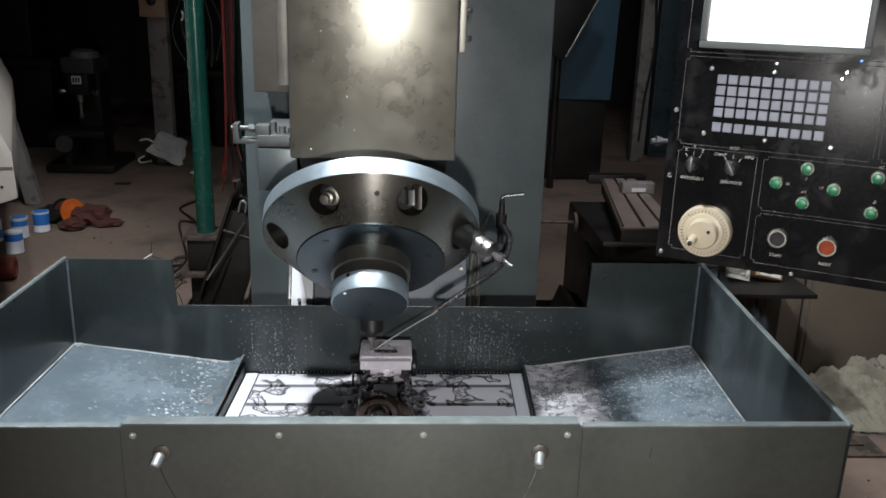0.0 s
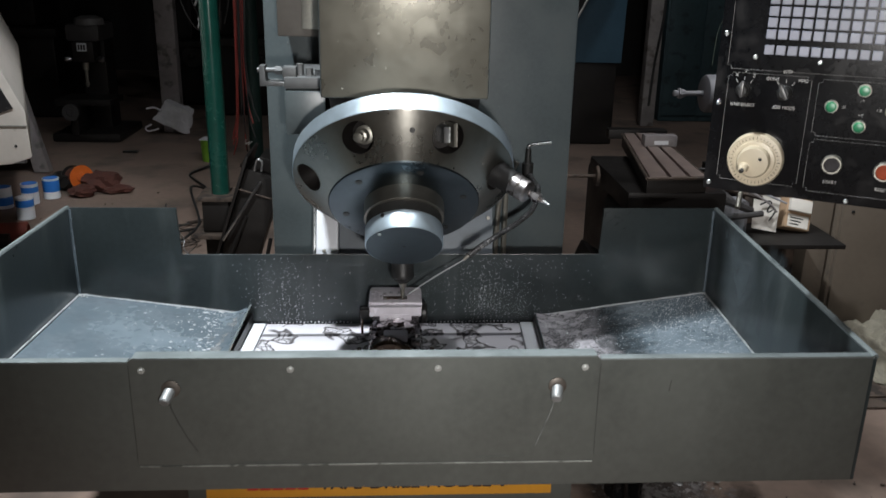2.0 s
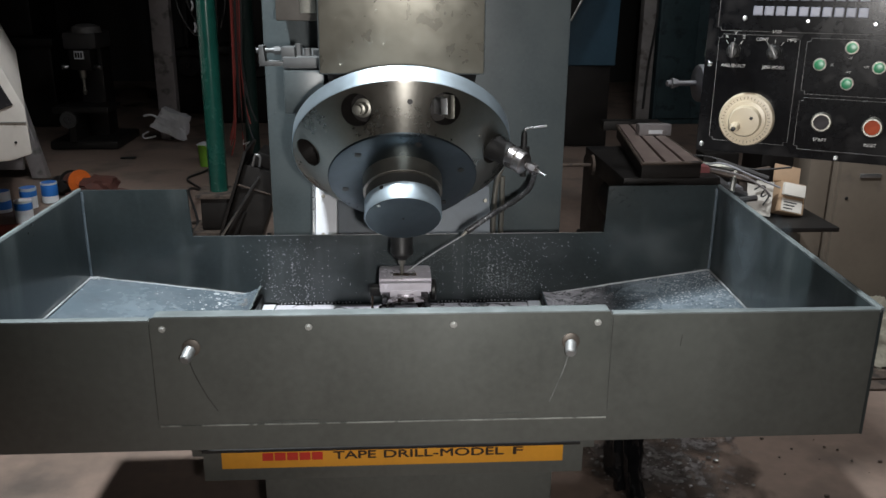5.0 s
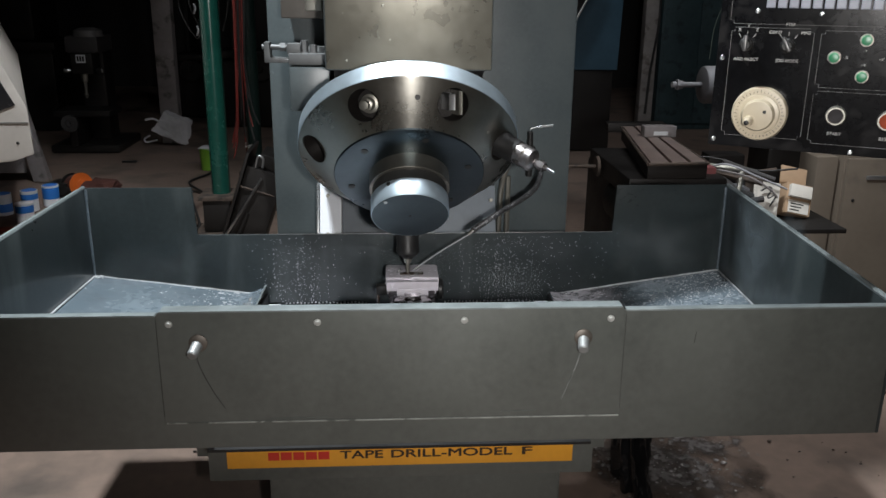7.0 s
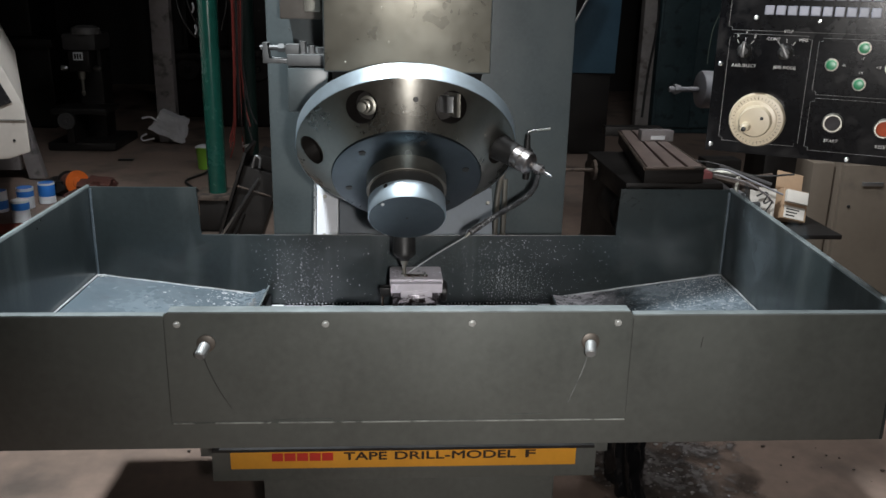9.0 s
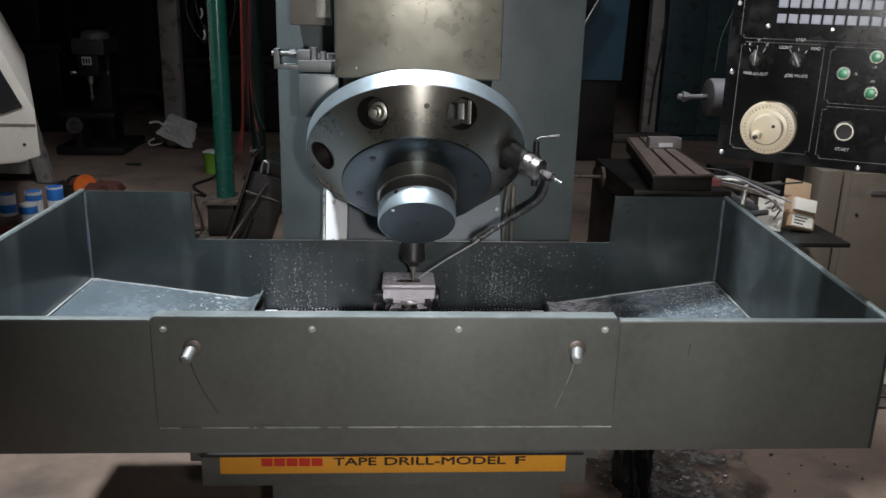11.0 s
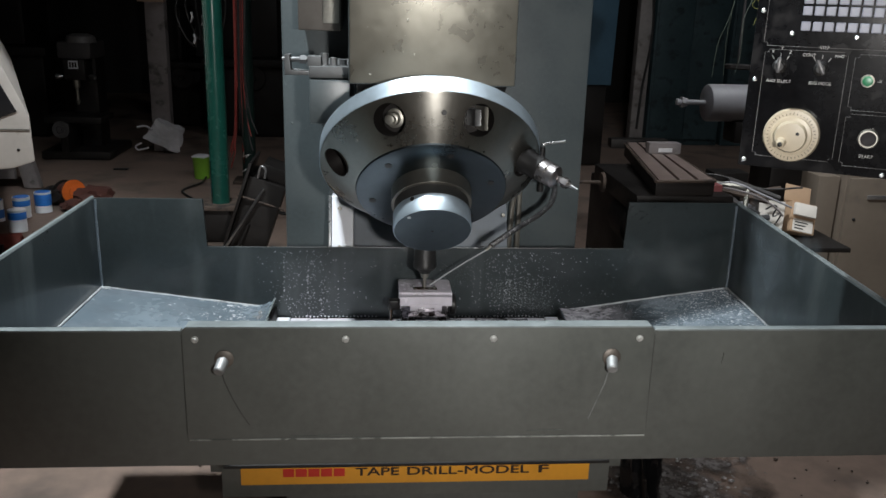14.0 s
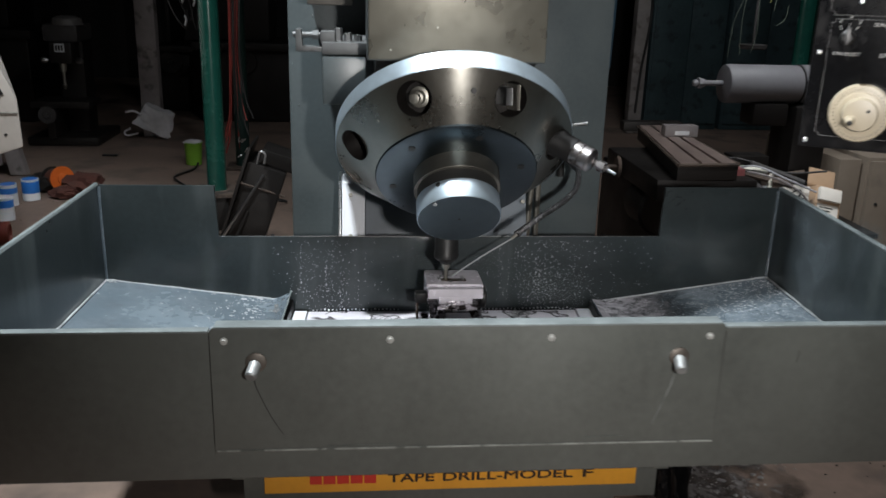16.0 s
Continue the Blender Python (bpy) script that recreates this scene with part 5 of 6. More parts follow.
def loop_wires():
    ob = root("loose_cables", -1.35, 5.9, 1.0, "tangled dark cables with bright ends on the wall", "cables")
    rng = random.Random(3)
    for i in range(6):
        x = -1.42 + i * 0.035
        pts = [(x, 5.9, 4.8), (x, 5.9, 2.2), (x + 0.02, 5.9, 1.5), (x - 0.05 + 0.03 * i, 5.88, 1.22 + 0.03 * (i % 3)), (x + 0.05, 5.9, 1.0 + 0.05 * (i % 2)), (x + 0.07, 5.9, 1.12)]
        part("cable", tube(nb(), pts, 0.006, 6), RUBBER, ob)
    for x, z in ((-1.40, 1.30), (-1.37, 1.16), (-1.30, 1.14), (-1.36, 1.02)):
        part("clip", tube(nb(), [(x, 5.86, z), (x + 0.012, 5.85, z + 0.03), (x + 0.004, 5.86, z + 0.06)], 0.007, 6), LABELW, ob)


loop_wires()


def floor_stand():
    ob = root("toppled_stand", -0.74, 3.65, 0, "black iron stand leaning beside the green column", "stand")
    M = Matrix.Translation((-0.82, 3.66, 0.02)) @ Matrix.Rotation(radians(19), 4, "Y")
    part("box_body", box(nb(), -0.07, 0.09, -0.10, 0.14, 0.03, 0.60, 0.006, M), DARKI, ob)
    part("side_plate", box(nb(), -0.085, -0.072, -0.13, 0.16, 0.16, 0.66, 0.004, M), DARKI, ob)
    part("top_block", box(nb(), -0.03, 0.12, -0.08, 0.10, 0.602, 0.665, 0.006, M), DARKI, ob)
    part("steel_rod", cyl(nb(), (-0.80, 3.53, 0.30), (-0.63, 3.55, 0.555), 0.006, 10), STEEL, ob)
    part("foot", box(nb(), -0.90, -0.62, 3.52, 3.86, 0, 0.03, 0.004), DARKI, ob)
    part("cross_bar", cyl(nb(), (-0.74, 3.54, 0.53), (-0.55, 3.57, 0.46), 0.005, 8), RUST, ob)
    for a, b in (((-0.86, 3.54, 0.03), (-0.70, 3.56, 0.40)), ((-0.66, 3.54, 0.03), (-0.60, 3.56, 0.30))):
        part("brace", cyl(nb(), a, b, 0.009, 8), DARKI, ob)
    part("hook", tube(nb(), [(-0.655, 3.56, 0.60), (-0.64, 3.55, 0.65), (-0.62, 3.55, 0.64), (-0.625, 3.55, 0.60)], 0.005, 8), TIN, ob)


floor_stand()


def floor_cables():
    rng = random.Random(11)
    for i in range(6):
        ob_pts = []
        x, y = -1.25 + 0.08 * i, 4.2 + 0.18 * i
        for k in range(7):
            ob_pts.append((x + 0.16 * math.sin(k * 1.3 + i), y + 0.09 * k + rng.uniform(-0.05, 0.05), 0.012 + 0.05 * (k % 3 == 1) * rng.random()))
        thing("floor_cable", tube(nb(), ob_pts, 0.007, 6), RUBBER if i % 2 else RUST, "loose dark cable lying on the floor", "cable", "cables on the floor")
    thing("floor_cable", tube(nb(), [(-1.52, 6.9, 0.01), (-1.45, 6.6, 0.02), (-1.42, 6.2, 0.012), (-1.5, 5.9, 0.012), (-1.3, 5.5, 0.02), (-1.28, 5.0, 0.15), (-1.15, 4.6, 0.05), (-1.2, 4.3, 0.03)], 0.008, 6), RUBBER, "loose dark cable lying on the floor", "cable", "cables on the floor")


floor_cables()


def wire_tangle():
    ob = root("wire_tangle", -1.02, 3.85, 0, "tangle of thin pale wires beside the green column", "wires")
    rng = random.Random(31)
    for i in range(12):
        x, y, z = -1.10 + rng.uniform(-0.08, 0.10), 3.85 + rng.uniform(-0.12, 0.12), rng.uniform(0.0, 0.06) + 0.004
        pts = [(x, y, 0.004)]
        for k in range(6):
            x += rng.uniform(-0.06, 0.07)
            y += rng.uniform(-0.05, 0.05)
            z = max(0.005, z + rng.uniform(-0.03, 0.09))
            pts.append((x, y, z))
        part("wire", tube(nb(), pts, 0.0022, 5, 5), (TIN, RUST, RUBBER)[i % 3], ob)


wire_tangle()


def grit():
    rng = random.Random(12)
    bm = nb()
    for i in range(150):
        x, y = (rng.uniform(0.9, 1.9), rng.uniform(1.5, 2.5)) if i % 2 else (rng.uniform(-2.3, -0.5), rng.uniform(1.6, 6.0))
        bmesh.ops.create_icosphere(bm, subdivisions=1, radius=0.002 + 0.005 * rng.random() ** 3, matrix=Matrix.Translation((x, y, 0.002)) @ Matrix.Diagonal((1.3, 1, 0.7, 1)))
    thing("floor_grit", bm, RUST, "loose chips and grit scattered on the floor", "grit", kind="stuff", smooth=False)


grit()


def tin(x, y, lid, band, label, h=0.128, r=0.050):
    ob = root("paint_tin", x, y, 0, label, "paint tin", "paint tins on the floor")
    part("can", lathe(nb(), (x, y, 0), (0, 0, 1), [(0, r * 0.97), (0.003, r), (0.006, r * 0.98), (h * 0.94, r * 0.98), (h * 0.96, r), (h, r), (h, r * 0.9)], 28), LABELW, ob)
    part("label_band", lathe(nb(), (x, y, 0), (0, 0, 1), [(band[0], r * 0.985), (band[0] + 0.001, r * 0.992), (band[1], r * 0.992), (band[1] + 0.001, r * 0.985)], 28, caps=False), LABELB, ob, "blue label band")
    part("lid", lathe(nb(), (x, y, h - 0.002), (0, 0, 1), [(0, r * 0.9), (0.004, r * 0.88), (0.004, r * 0.7), (0.003, r * 0.68), (0.003, r * 0.01)], 28), lid, ob)


tin(-2.225, 5.32, LABELB, (0.045, 0.115), "small paint tin with a blue and white label")
tin(-2.30, 5.18, LABELB, (0.075, 0.108), "small white paint tin with a blue band")
tin(-2.42, 5.09, LABELB, (0.02, 0.07), "small paint tin with a blue label")
tin(-2.20, 4.86, LABELW, (0.075, 0.115), "small white paint tin with dark blue top band")


def crumple(bm, c, sx, sy, sz, seed, amount=0.25, sub=4):
    r = bmesh.ops.create_icosphere(bm, subdivisions=sub, radius=1.0)
    for v in r["verts"]:
        n = v.co.copy()
        k = 1 + amount * (noise.noise(n * 1.7 + Vector((seed, 0, 0))) + 0.5 * noise.noise(n * 4.1 + Vector((0, seed, 0))) + 0.3 * noise.noise(n * 9 + Vector((0, 0, seed))))
        p = Vector((n.x * sx * k, n.y * sy * k, n.z * sz * k))
        p.z = max(p.z, -sz * 0.8)
        v.co = Vector(c) + p + Vector((0, 0, sz * 0.8))
    return bm


def plastic_bag():
    bm = nb()
    bmesh.ops.create_cube(bm, size=2.0)
    bmesh.ops.subdivide_edges(bm, edges=bm.edges[:], cuts=7, use_grid_fill=True)
    for v in bm.verts:
        p = v.co
        k = 1 + 0.16 * noise.noise(p * 1.3 + Vector((4, 2, 1))) + 0.10 * noise.noise(p * 3.1)
        wide = 1.0 - 0.18 * p.z
        v.co = Vector((p.x * 0.132 * k * wide, p.y * 0.070 * k * (1 - 0.35 * abs(p.x) ** 3), p.z * 0.098 * k))
    bm.transform(Matrix.Translation((-1.96, 7.45, 0.0)) @ Matrix.Rotation(radians(24), 4, "Y"))
    low = min(v.co.z for v in bm.verts)
    bmesh.ops.translate(bm, verts=bm.verts[:], vec=(0, 0, -low))
    ob = root("plastic_bag", -1.96, 7.45, 0, "crumpled white plastic carrier bag lying on the floor", "bag")
    part("sack", bm, BAGM, ob, smooth=False)
    part("carry_loop", tube(nb(), [(-2.06, 7.40, 0.20), (-2.12, 7.40, 0.235), (-2.19, 7.40, 0.225)], 0.010, 6), BAGM, ob)
    part("carry_loop", tube(nb(), [(-2.10, 7.40, 0.05), (-2.19, 7.40, 0.03), (-2.21, 7.40, 0.06), (-2.16, 7.40, 0.09)], 0.008, 6), BAGM, ob)


plastic_bag()


def cable_reel():
    ob = root("cable_reel", -2.08, 5.50, 0, "orange plastic cable reel lying in red rags", "reel")
    d = Vector((0.75, -0.62, 0.15))
    c = Vector((-2.10, 5.50, 0.085))
    part("flange", lathe(nb(), c, d, [(0, 0.03), (0, 0.080), (0.012, 0.082), (0.012, 0.03)], 32), ORANGE, ob)
    part("flange", lathe(nb(), c - d * 0.11, d, [(0, 0.03), (0, 0.080), (0.012, 0.082), (0.012, 0.03)], 32), DARKI, ob)
    part("hub_plug", lathe(nb(), c, d, [(-0.1, 0.045), (0.02, 0.035), (0.024, 0.02)], 24), ORANGE, ob)
    part("wound_rope", lathe(nb(), c, d, [(-0.10, 0.062), (-0.08, 0.068), (-0.05, 0.064), (-0.02, 0.068), (0, 0.062)], 28), CLOTHR, ob)
    for i, (x, y, s) in enumerate(((-1.97, 5.52, 0.10), (-1.86, 5.46, 0.07), (-2.22, 5.55, 0.09), (-2.05, 5.36, 0.06))):
        thing("rag", crumple(nb(), (x, y, 0), s * 1.3, s, s * (0.7 if i != 1 else 0.35), i * 3.7, 0.4, 3), CLOTHR if i != 2 else DARKI, "dirty red-brown rag lying on the floor", "rag", "rags on the floor")


cable_reel()
thing("red_pipe", lathe(nb(), (-3.1, 4.15, 0.06), (1.0, 0.22, 0), [(0, 0.055), (0.004, 0.06), (1.13, 0.06), (1.134, 0.045), (1.0, 0.045)], 28), REDP, "red painted steel pipe lying on the floor", "pipe")
thing("dark_pipe", lathe(nb(), (-3.0, 4.20, 0.04), (1.0, 0.12, 0), [(0, 0.04), (0.95, 0.04)], 20), DARKI, "dark rusty steel bar lying on the floor", "bar")
thing("flat_tool", box(nb(), -2.19, -2.08, 6.66, 6.70, 0, 0.012, 0.003), BLACKM, "small black flat tool on the floor", "tool")
bucket = root("bucket", -1.46, 6.4, 0, "small lime green plastic tub with white lid", "tub")
part("tub", lathe(nb(), (-1.46, 6.4, 0), (0, 0, 1), [(0, 0.055), (0.16, 0.066), (0.165, 0.07)], 16), LIME, bucket)
part("lid", crumple(nb(), (-1.46, 6.4, 0.150), 0.066, 0.06, 0.018, 5.0, 0.2, 3), BAGM, bucket)


def ivory_machine():
    ob = root("ivory_machine", -2.4, 4.6, 0, "ivory painted machine hood with a dark window, on grey legs", "machine")
    prof = [(-2.60, 1.512), (-1.732, 1.472), (-1.476, 0.880), (-1.472, 0.700), (-1.556, 0.672), (-2.60, 0.560)]
    hood = part("hood", prism(nb(), [(x, 3.34, z) for x, z in prof], (-1.12, 2.66, 0), 0.010), IVORY, ob)
    part("window", prism(nb(), [(x, 3.334, z) for x, z in ((-2.116, 1.272), (-1.684, 1.232), (-1.520, 0.892), (-1.596, 0.864), (-2.116, 0.832))], (0, 0.008, 0), 0.003), mat("dark_window", (0.02, 0.02, 0.022), 0.25, 0, 0.2, 60, 5, 0.02), hood)
    part("trim_line", box(nb(), -2.596, -1.480, 3.335, 3.341, 0.822, 0.827), mat("trim_grey", (0.2, 0.19, 0.17), 0.5), hood)
    part("latch", box(nb(), -1.684, -1.632, 3.330, 3.341, 0.736, 0.80, 0.003), GREYPOST, hood)
    part("hood_screw", lathe(nb(), (-1.53, 3.340, 0.745), (0, -1, 0), [(0, 0.006), (0.003, 0.005)], 10), BLACKM, hood)
    part("leg", prism(nb(), [(-2.60, 5.98, 0), (-2.49, 5.98, 0), (-2.62, 5.98, 0.62), (-2.70, 5.98, 0.62)], (0, 0.07, 0), 0.006), GREYPOST, ob)
    part("leg", box(nb(), -2.98, -2.82, 4.35, 4.75, 0.0, 0.50, 0.008), GREYPOST, ob)
    part("cross_panel", box(nb(), -3.3, -2.66, 6.0, 6.04, 0.06, 0.52, 0.004), GREYPOST, ob)


ivory_machine()


def drill_press():
    x, y = -2.57, 7.2
    ob = root("drill_press", x, y, 0, "old bench drill press standing in the dark", "drill press")
    part("head", box(nb(), x - 0.14, x + 0.13, y - 0.05, y + 0.35, 0.80, 0.94, 0.03), DARKG, ob)
    part("cap", lathe(nb(), (x + 0.03, y + 0.05, 0.93), (0, 0, 1), [(0, 0.12), (0.05, 0.11), (0.07, 0.06)], 24), mat("pale_cap_paint", (0.17, 0.165, 0.16), 0.5, 0, 0.3, 40, 8, 0.2), ob)
    part("gear_box", box(nb(), x - 0.08, x + 0.09, y - 0.10, y + 0.1, 0.64, 0.805, 0.015), DARKI, ob)
    pl = part("plate", box(nb(), x - 0.035, x + 0.04, y - 0.108, y - 0.10, 0.73, 0.795, 0.002), LABELW, ob)
    for i in range(3):
        part("marking_bar", box(nb(), x - 0.026 + i * 0.021, x - 0.012 + i * 0.021, y - 0.111, y - 0.108, 0.742, 0.782), BLACKM, pl)
    for s in (-1, 1):
        part("side_knob", lathe(nb(), (x + s * 0.10, y - 0.06, 0.665), (s, 0, 0), [(0, 0.012), (0.02, 0.024), (0.05, 0.024), (0.06, 0.015)], 16), STEEL, ob)
    part("spindle", lathe(nb(), (x, y - 0.05, 0.64), (0, 0, -1), [(0, 0.03), (0.06, 0.025), (0.07, 0.014), (0.16, 0.012), (0.17, 0.02), (0.2, 0.008)], 16), STEELD, ob)
    part("column", box(nb(), x - 0.10, x + 0.10, y + 0.15, y + 0.40, 0.0, 0.84, 0.02), DARKI, ob)
    part("base", box(nb(), x - 0.3, x + 0.25, y - 0.15, y + 0.5, 0.0, 0.07, 0.02), DARKI, ob)
    part("pulley_bracket", box(nb(), x - 0.12, x - 0.06, y - 0.19, y + 0.2, 0.068, 0.29, 0.01), DARKI, ob)
    part("work_table", box(nb(), x - 0.25, x + 0.2, y - 0.15, y + 0.2, 0.30, 0.35, 0.01), DARKI, ob)
    part("pulley", lathe(nb(), (x - 0.09, y - 0.22, 0.262), (0, -1, 0), [(0, 0.060), (0.01, 0.066), (0.04, 0.066), (0.04, 0.035), (0.03, 0.03), (0.03, 0.012), (0.06, 0.012)], 28), DARKG, ob)


drill_press()


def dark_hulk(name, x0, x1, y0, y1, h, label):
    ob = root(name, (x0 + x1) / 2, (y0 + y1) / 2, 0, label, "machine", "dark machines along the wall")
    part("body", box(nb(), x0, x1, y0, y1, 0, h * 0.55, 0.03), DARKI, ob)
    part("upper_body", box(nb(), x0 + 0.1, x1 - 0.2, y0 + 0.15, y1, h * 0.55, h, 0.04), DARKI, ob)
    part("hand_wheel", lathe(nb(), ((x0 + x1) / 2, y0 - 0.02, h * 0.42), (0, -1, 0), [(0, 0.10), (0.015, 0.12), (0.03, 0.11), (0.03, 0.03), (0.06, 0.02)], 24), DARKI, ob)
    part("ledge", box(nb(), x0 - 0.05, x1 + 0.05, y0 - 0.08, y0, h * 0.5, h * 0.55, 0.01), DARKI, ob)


# near-black stand-ins for the unlit background; their kinds are made up
dark_hulk("lathe", -5.2, -3.2, 8.2, 9.0, 1.5, "near-black stand-in machine at the far left")
dark_hulk("milling_machine", -1.75, -0.9, 8.4, 9.3, 1.35, "near-black stand-in machine behind the rear column")
dark_hulk("shaping_machine", -2.3, -1.95, 9.0, 9.9, 1.2, "near-black stand-in machine behind the grey post")
dark_hulk("press", 4.3, 5.4, 7.6, 8.8, 2.2, "near-black stand-in machine at the far right")


# ---------------------------------------------------------------- right part of the hall
def blue_cabinet():
    ob = root("blue_sheet_guard", 1.6, 7.2, 0, "blue painted sheet guard behind the column", "guard")
    part("sheet", prism(nb(), [(1.20, 7.12, 0.69), (1.83, 7.12, 0.69), (1.85, 7.12, 1.62), (1.30, 7.12, 1.62)], (0, 0.25, 0), 0.004), BLUEP, ob)
    part("stand", box(nb(), 1.22, 1.80, 7.14, 7.36, 0, 0.688, 0.01), DARKI, ob)


blue_cabinet()


def tilted_hood():
    ob = root("tilted_plate", 1.5, 6.6, 0.0, "tilted black plate with a bright steel edge on a post", "plate")
    M = Matrix.Translation((1.44, 6.75, 1.36)) @ Matrix.Rotation(radians(27), 4, "Y")
    part("plate", box(nb(), -0.26, 0.045, -0.02, 0.02, -0.34, 0.45, 0.004, M), BLACKM, ob)
    part("edge", box(nb(), 0.047, 0.062, -0.026, 0.024, -0.30, 0.45, 0.002, M), STEEL, ob)
    part("post", cyl(nb(), (1.30, 6.8, 0), (1.30, 6.8, 1.2), 0.03, 12), DARKI, ob)


tilted_hood()


def leaning_post():
    ob = root("leaning_post", 2.37, 8.05, 0, "rough whitewashed post with a dark cable", "post")
    part("shaft", prism(nb(), [(2.30, 8.0, 0), (2.43, 8.0, 0), (2.45, 8.0, 4.8), (2.31, 8.0, 4.8)], (0, 0.13, 0), 0.012), WOODP, ob)
    part("cable", tube(nb(), [(2.42, 7.99, 2.4), (2.40, 7.985, 1.6), (2.43, 7.985, 1.1), (2.38, 7.985, 0.6), (2.36, 7.985, 0.2)], 0.012, 6), RUBBER, ob)


leaning_post()


def teal_locker(x0, x1, y, h):
    ob = root("locker", (x0 + x1) / 2, y + 0.25, 0, "dark teal steel locker standing in the gloom", "locker", "lockers at the back")
    TEAL = mat("dark_teal_paint", (0.05, 0.085, 0.095), 0.5, 0, 0.3, 30, 3, 0.1, stain=(0.03, 0.045, 0.05), stain_at=0.6)
    part("body", box(nb(), x0, x1, y, y + 0.5, 0, h, 0.008), TEAL, ob)
    part("door", box(nb(), x0 + 0.02, (x0 + x1) / 2 - 0.004, y - 0.018, y - 0.002, 0.06, h - 0.03, 0.004), TEAL, ob)
    part("door", box(nb(), (x0 + x1) / 2 + 0.004, x1 - 0.02, y - 0.018, y - 0.002, 0.06, h - 0.03, 0.004), TEAL, ob)


teal_locker(2.56, 3.30, 8.3, 2.0)
teal_locker(3.34, 4.1, 8.3, 2.0)
pole(2.135, 4.6, 0.045, 0.02, PIPEG, "dark green pipe column behind the grinder")


def mill():
    ob = root("small_milling_machine", 0.92, 3.15, 0, "small old milling machine with a slotted table", "milling machine")
    prof = [(0.775, 2.70), (0.985, 2.72), (1.035, 3.48), (0.89, 3.47)]
    part("table_body", prism(nb(), [(x, y, 0.735) for x, y in prof], (0, 0, 0.045), 0.003), DARKI, ob)
    for a, b in ((0.04, 0.34), (0.40, 0.66), (0.72, 0.96)):
        q = []
        for (l, r) in ((prof[0], prof[1]), (prof[3], prof[2])):
            q.append(((l[0] + (r[0] - l[0]) * a, l[1] + (r[1] - l[1]) * a), (l[0] + (r[0] - l[0]) * b, l[1] + (r[1] - l[1]) * b)))
        part("table_strip", prism(nb(), [(*q[0][0], 0.78), (*q[0][1], 0.78), (*q[1][1], 0.78), (*q[1][0], 0.78)], (0, 0, 0.012), 0.002), TOPIRON, ob)
    for (x0, y0), (x1, y1) in ((prof[0], prof[3]), (prof[1], prof[2]), (prof[0], prof[1])):
        part("table_edge", tube(nb(), [(x0, y0, 0.785), (x1, y1, 0.785)], 0.006, 6, 1), RUST, ob)
    part("rear_bar", box(nb(), 0.84, 1.09, 3.50, 3.56, 0.76, 0.80, 0.006), DARKI, ob)
    part("saddle", box(nb(), 0.72, 1.06, 2.72, 3.3, 0.66, 0.733, 0.01), DARKI, ob)
    part("knee", box(nb(), 0.76, 1.05, 2.85, 3.5, 0.20, 0.66, 0.015), DARKI, ob)
    part("base", box(nb(), 0.60, 1.15, 2.75, 3.6, 0.0, 0.20, 0.02), DARKI, ob)
    part("feed_screw", cyl(nb(), (0.55, 3.11, 0.695), (0.76, 3.11, 0.695), 0.007, 12), RUST, ob)
    part("hand_wheel", lathe(nb(), (0.70, 3.11, 0.695), (1, 0, 0), [(0, 0.02), (0.0, 0.036), (0.010, 0.04), (0.010, 0.02)], 24), RUST, ob)
    part("knob", lathe(nb(), (0.745, 3.11, 0.695), (1, 0, 0), [(0, 0.02), (0.02, 0.025), (0.03, 0.02)], 18), TOPIRON, ob)
    part("drum", lathe(nb(), (0.79, 2.98, 0.60), (0, -1, 0), [(0, 0.09), (0.16, 0.09), (0.17, 0.08)], 28), DARKI, ob)
    part("sloping_guard", prism(nb(), [(0.50, 2.8, 0.02), (0.74, 2.8, 0.02), (0.74, 2.8, 0.40), (0.66, 2.8, 0.45)], (0, 0.3, 0), 0.01), DARKI, ob)
    part("drip_rail", box(nb(), 0.62, 0.79, 2.735, 2.75, 0.44, 0.452, 0.002), STEELD, ob)
    blk = root("steel_block", 0.965, 3.215, 0.792, "grey steel block with a white tag, on the milling table", "block")
    part("block", box(nb(), 0.903, 1.030, 3.19, 3.24, 0.7925, 0.835, 0.003), GREYPOST, blk)
    part("tag", box(nb(), 0.94, 0.995, 3.188, 3.19, 0.800, 0.815), LABELW, blk)


mill()


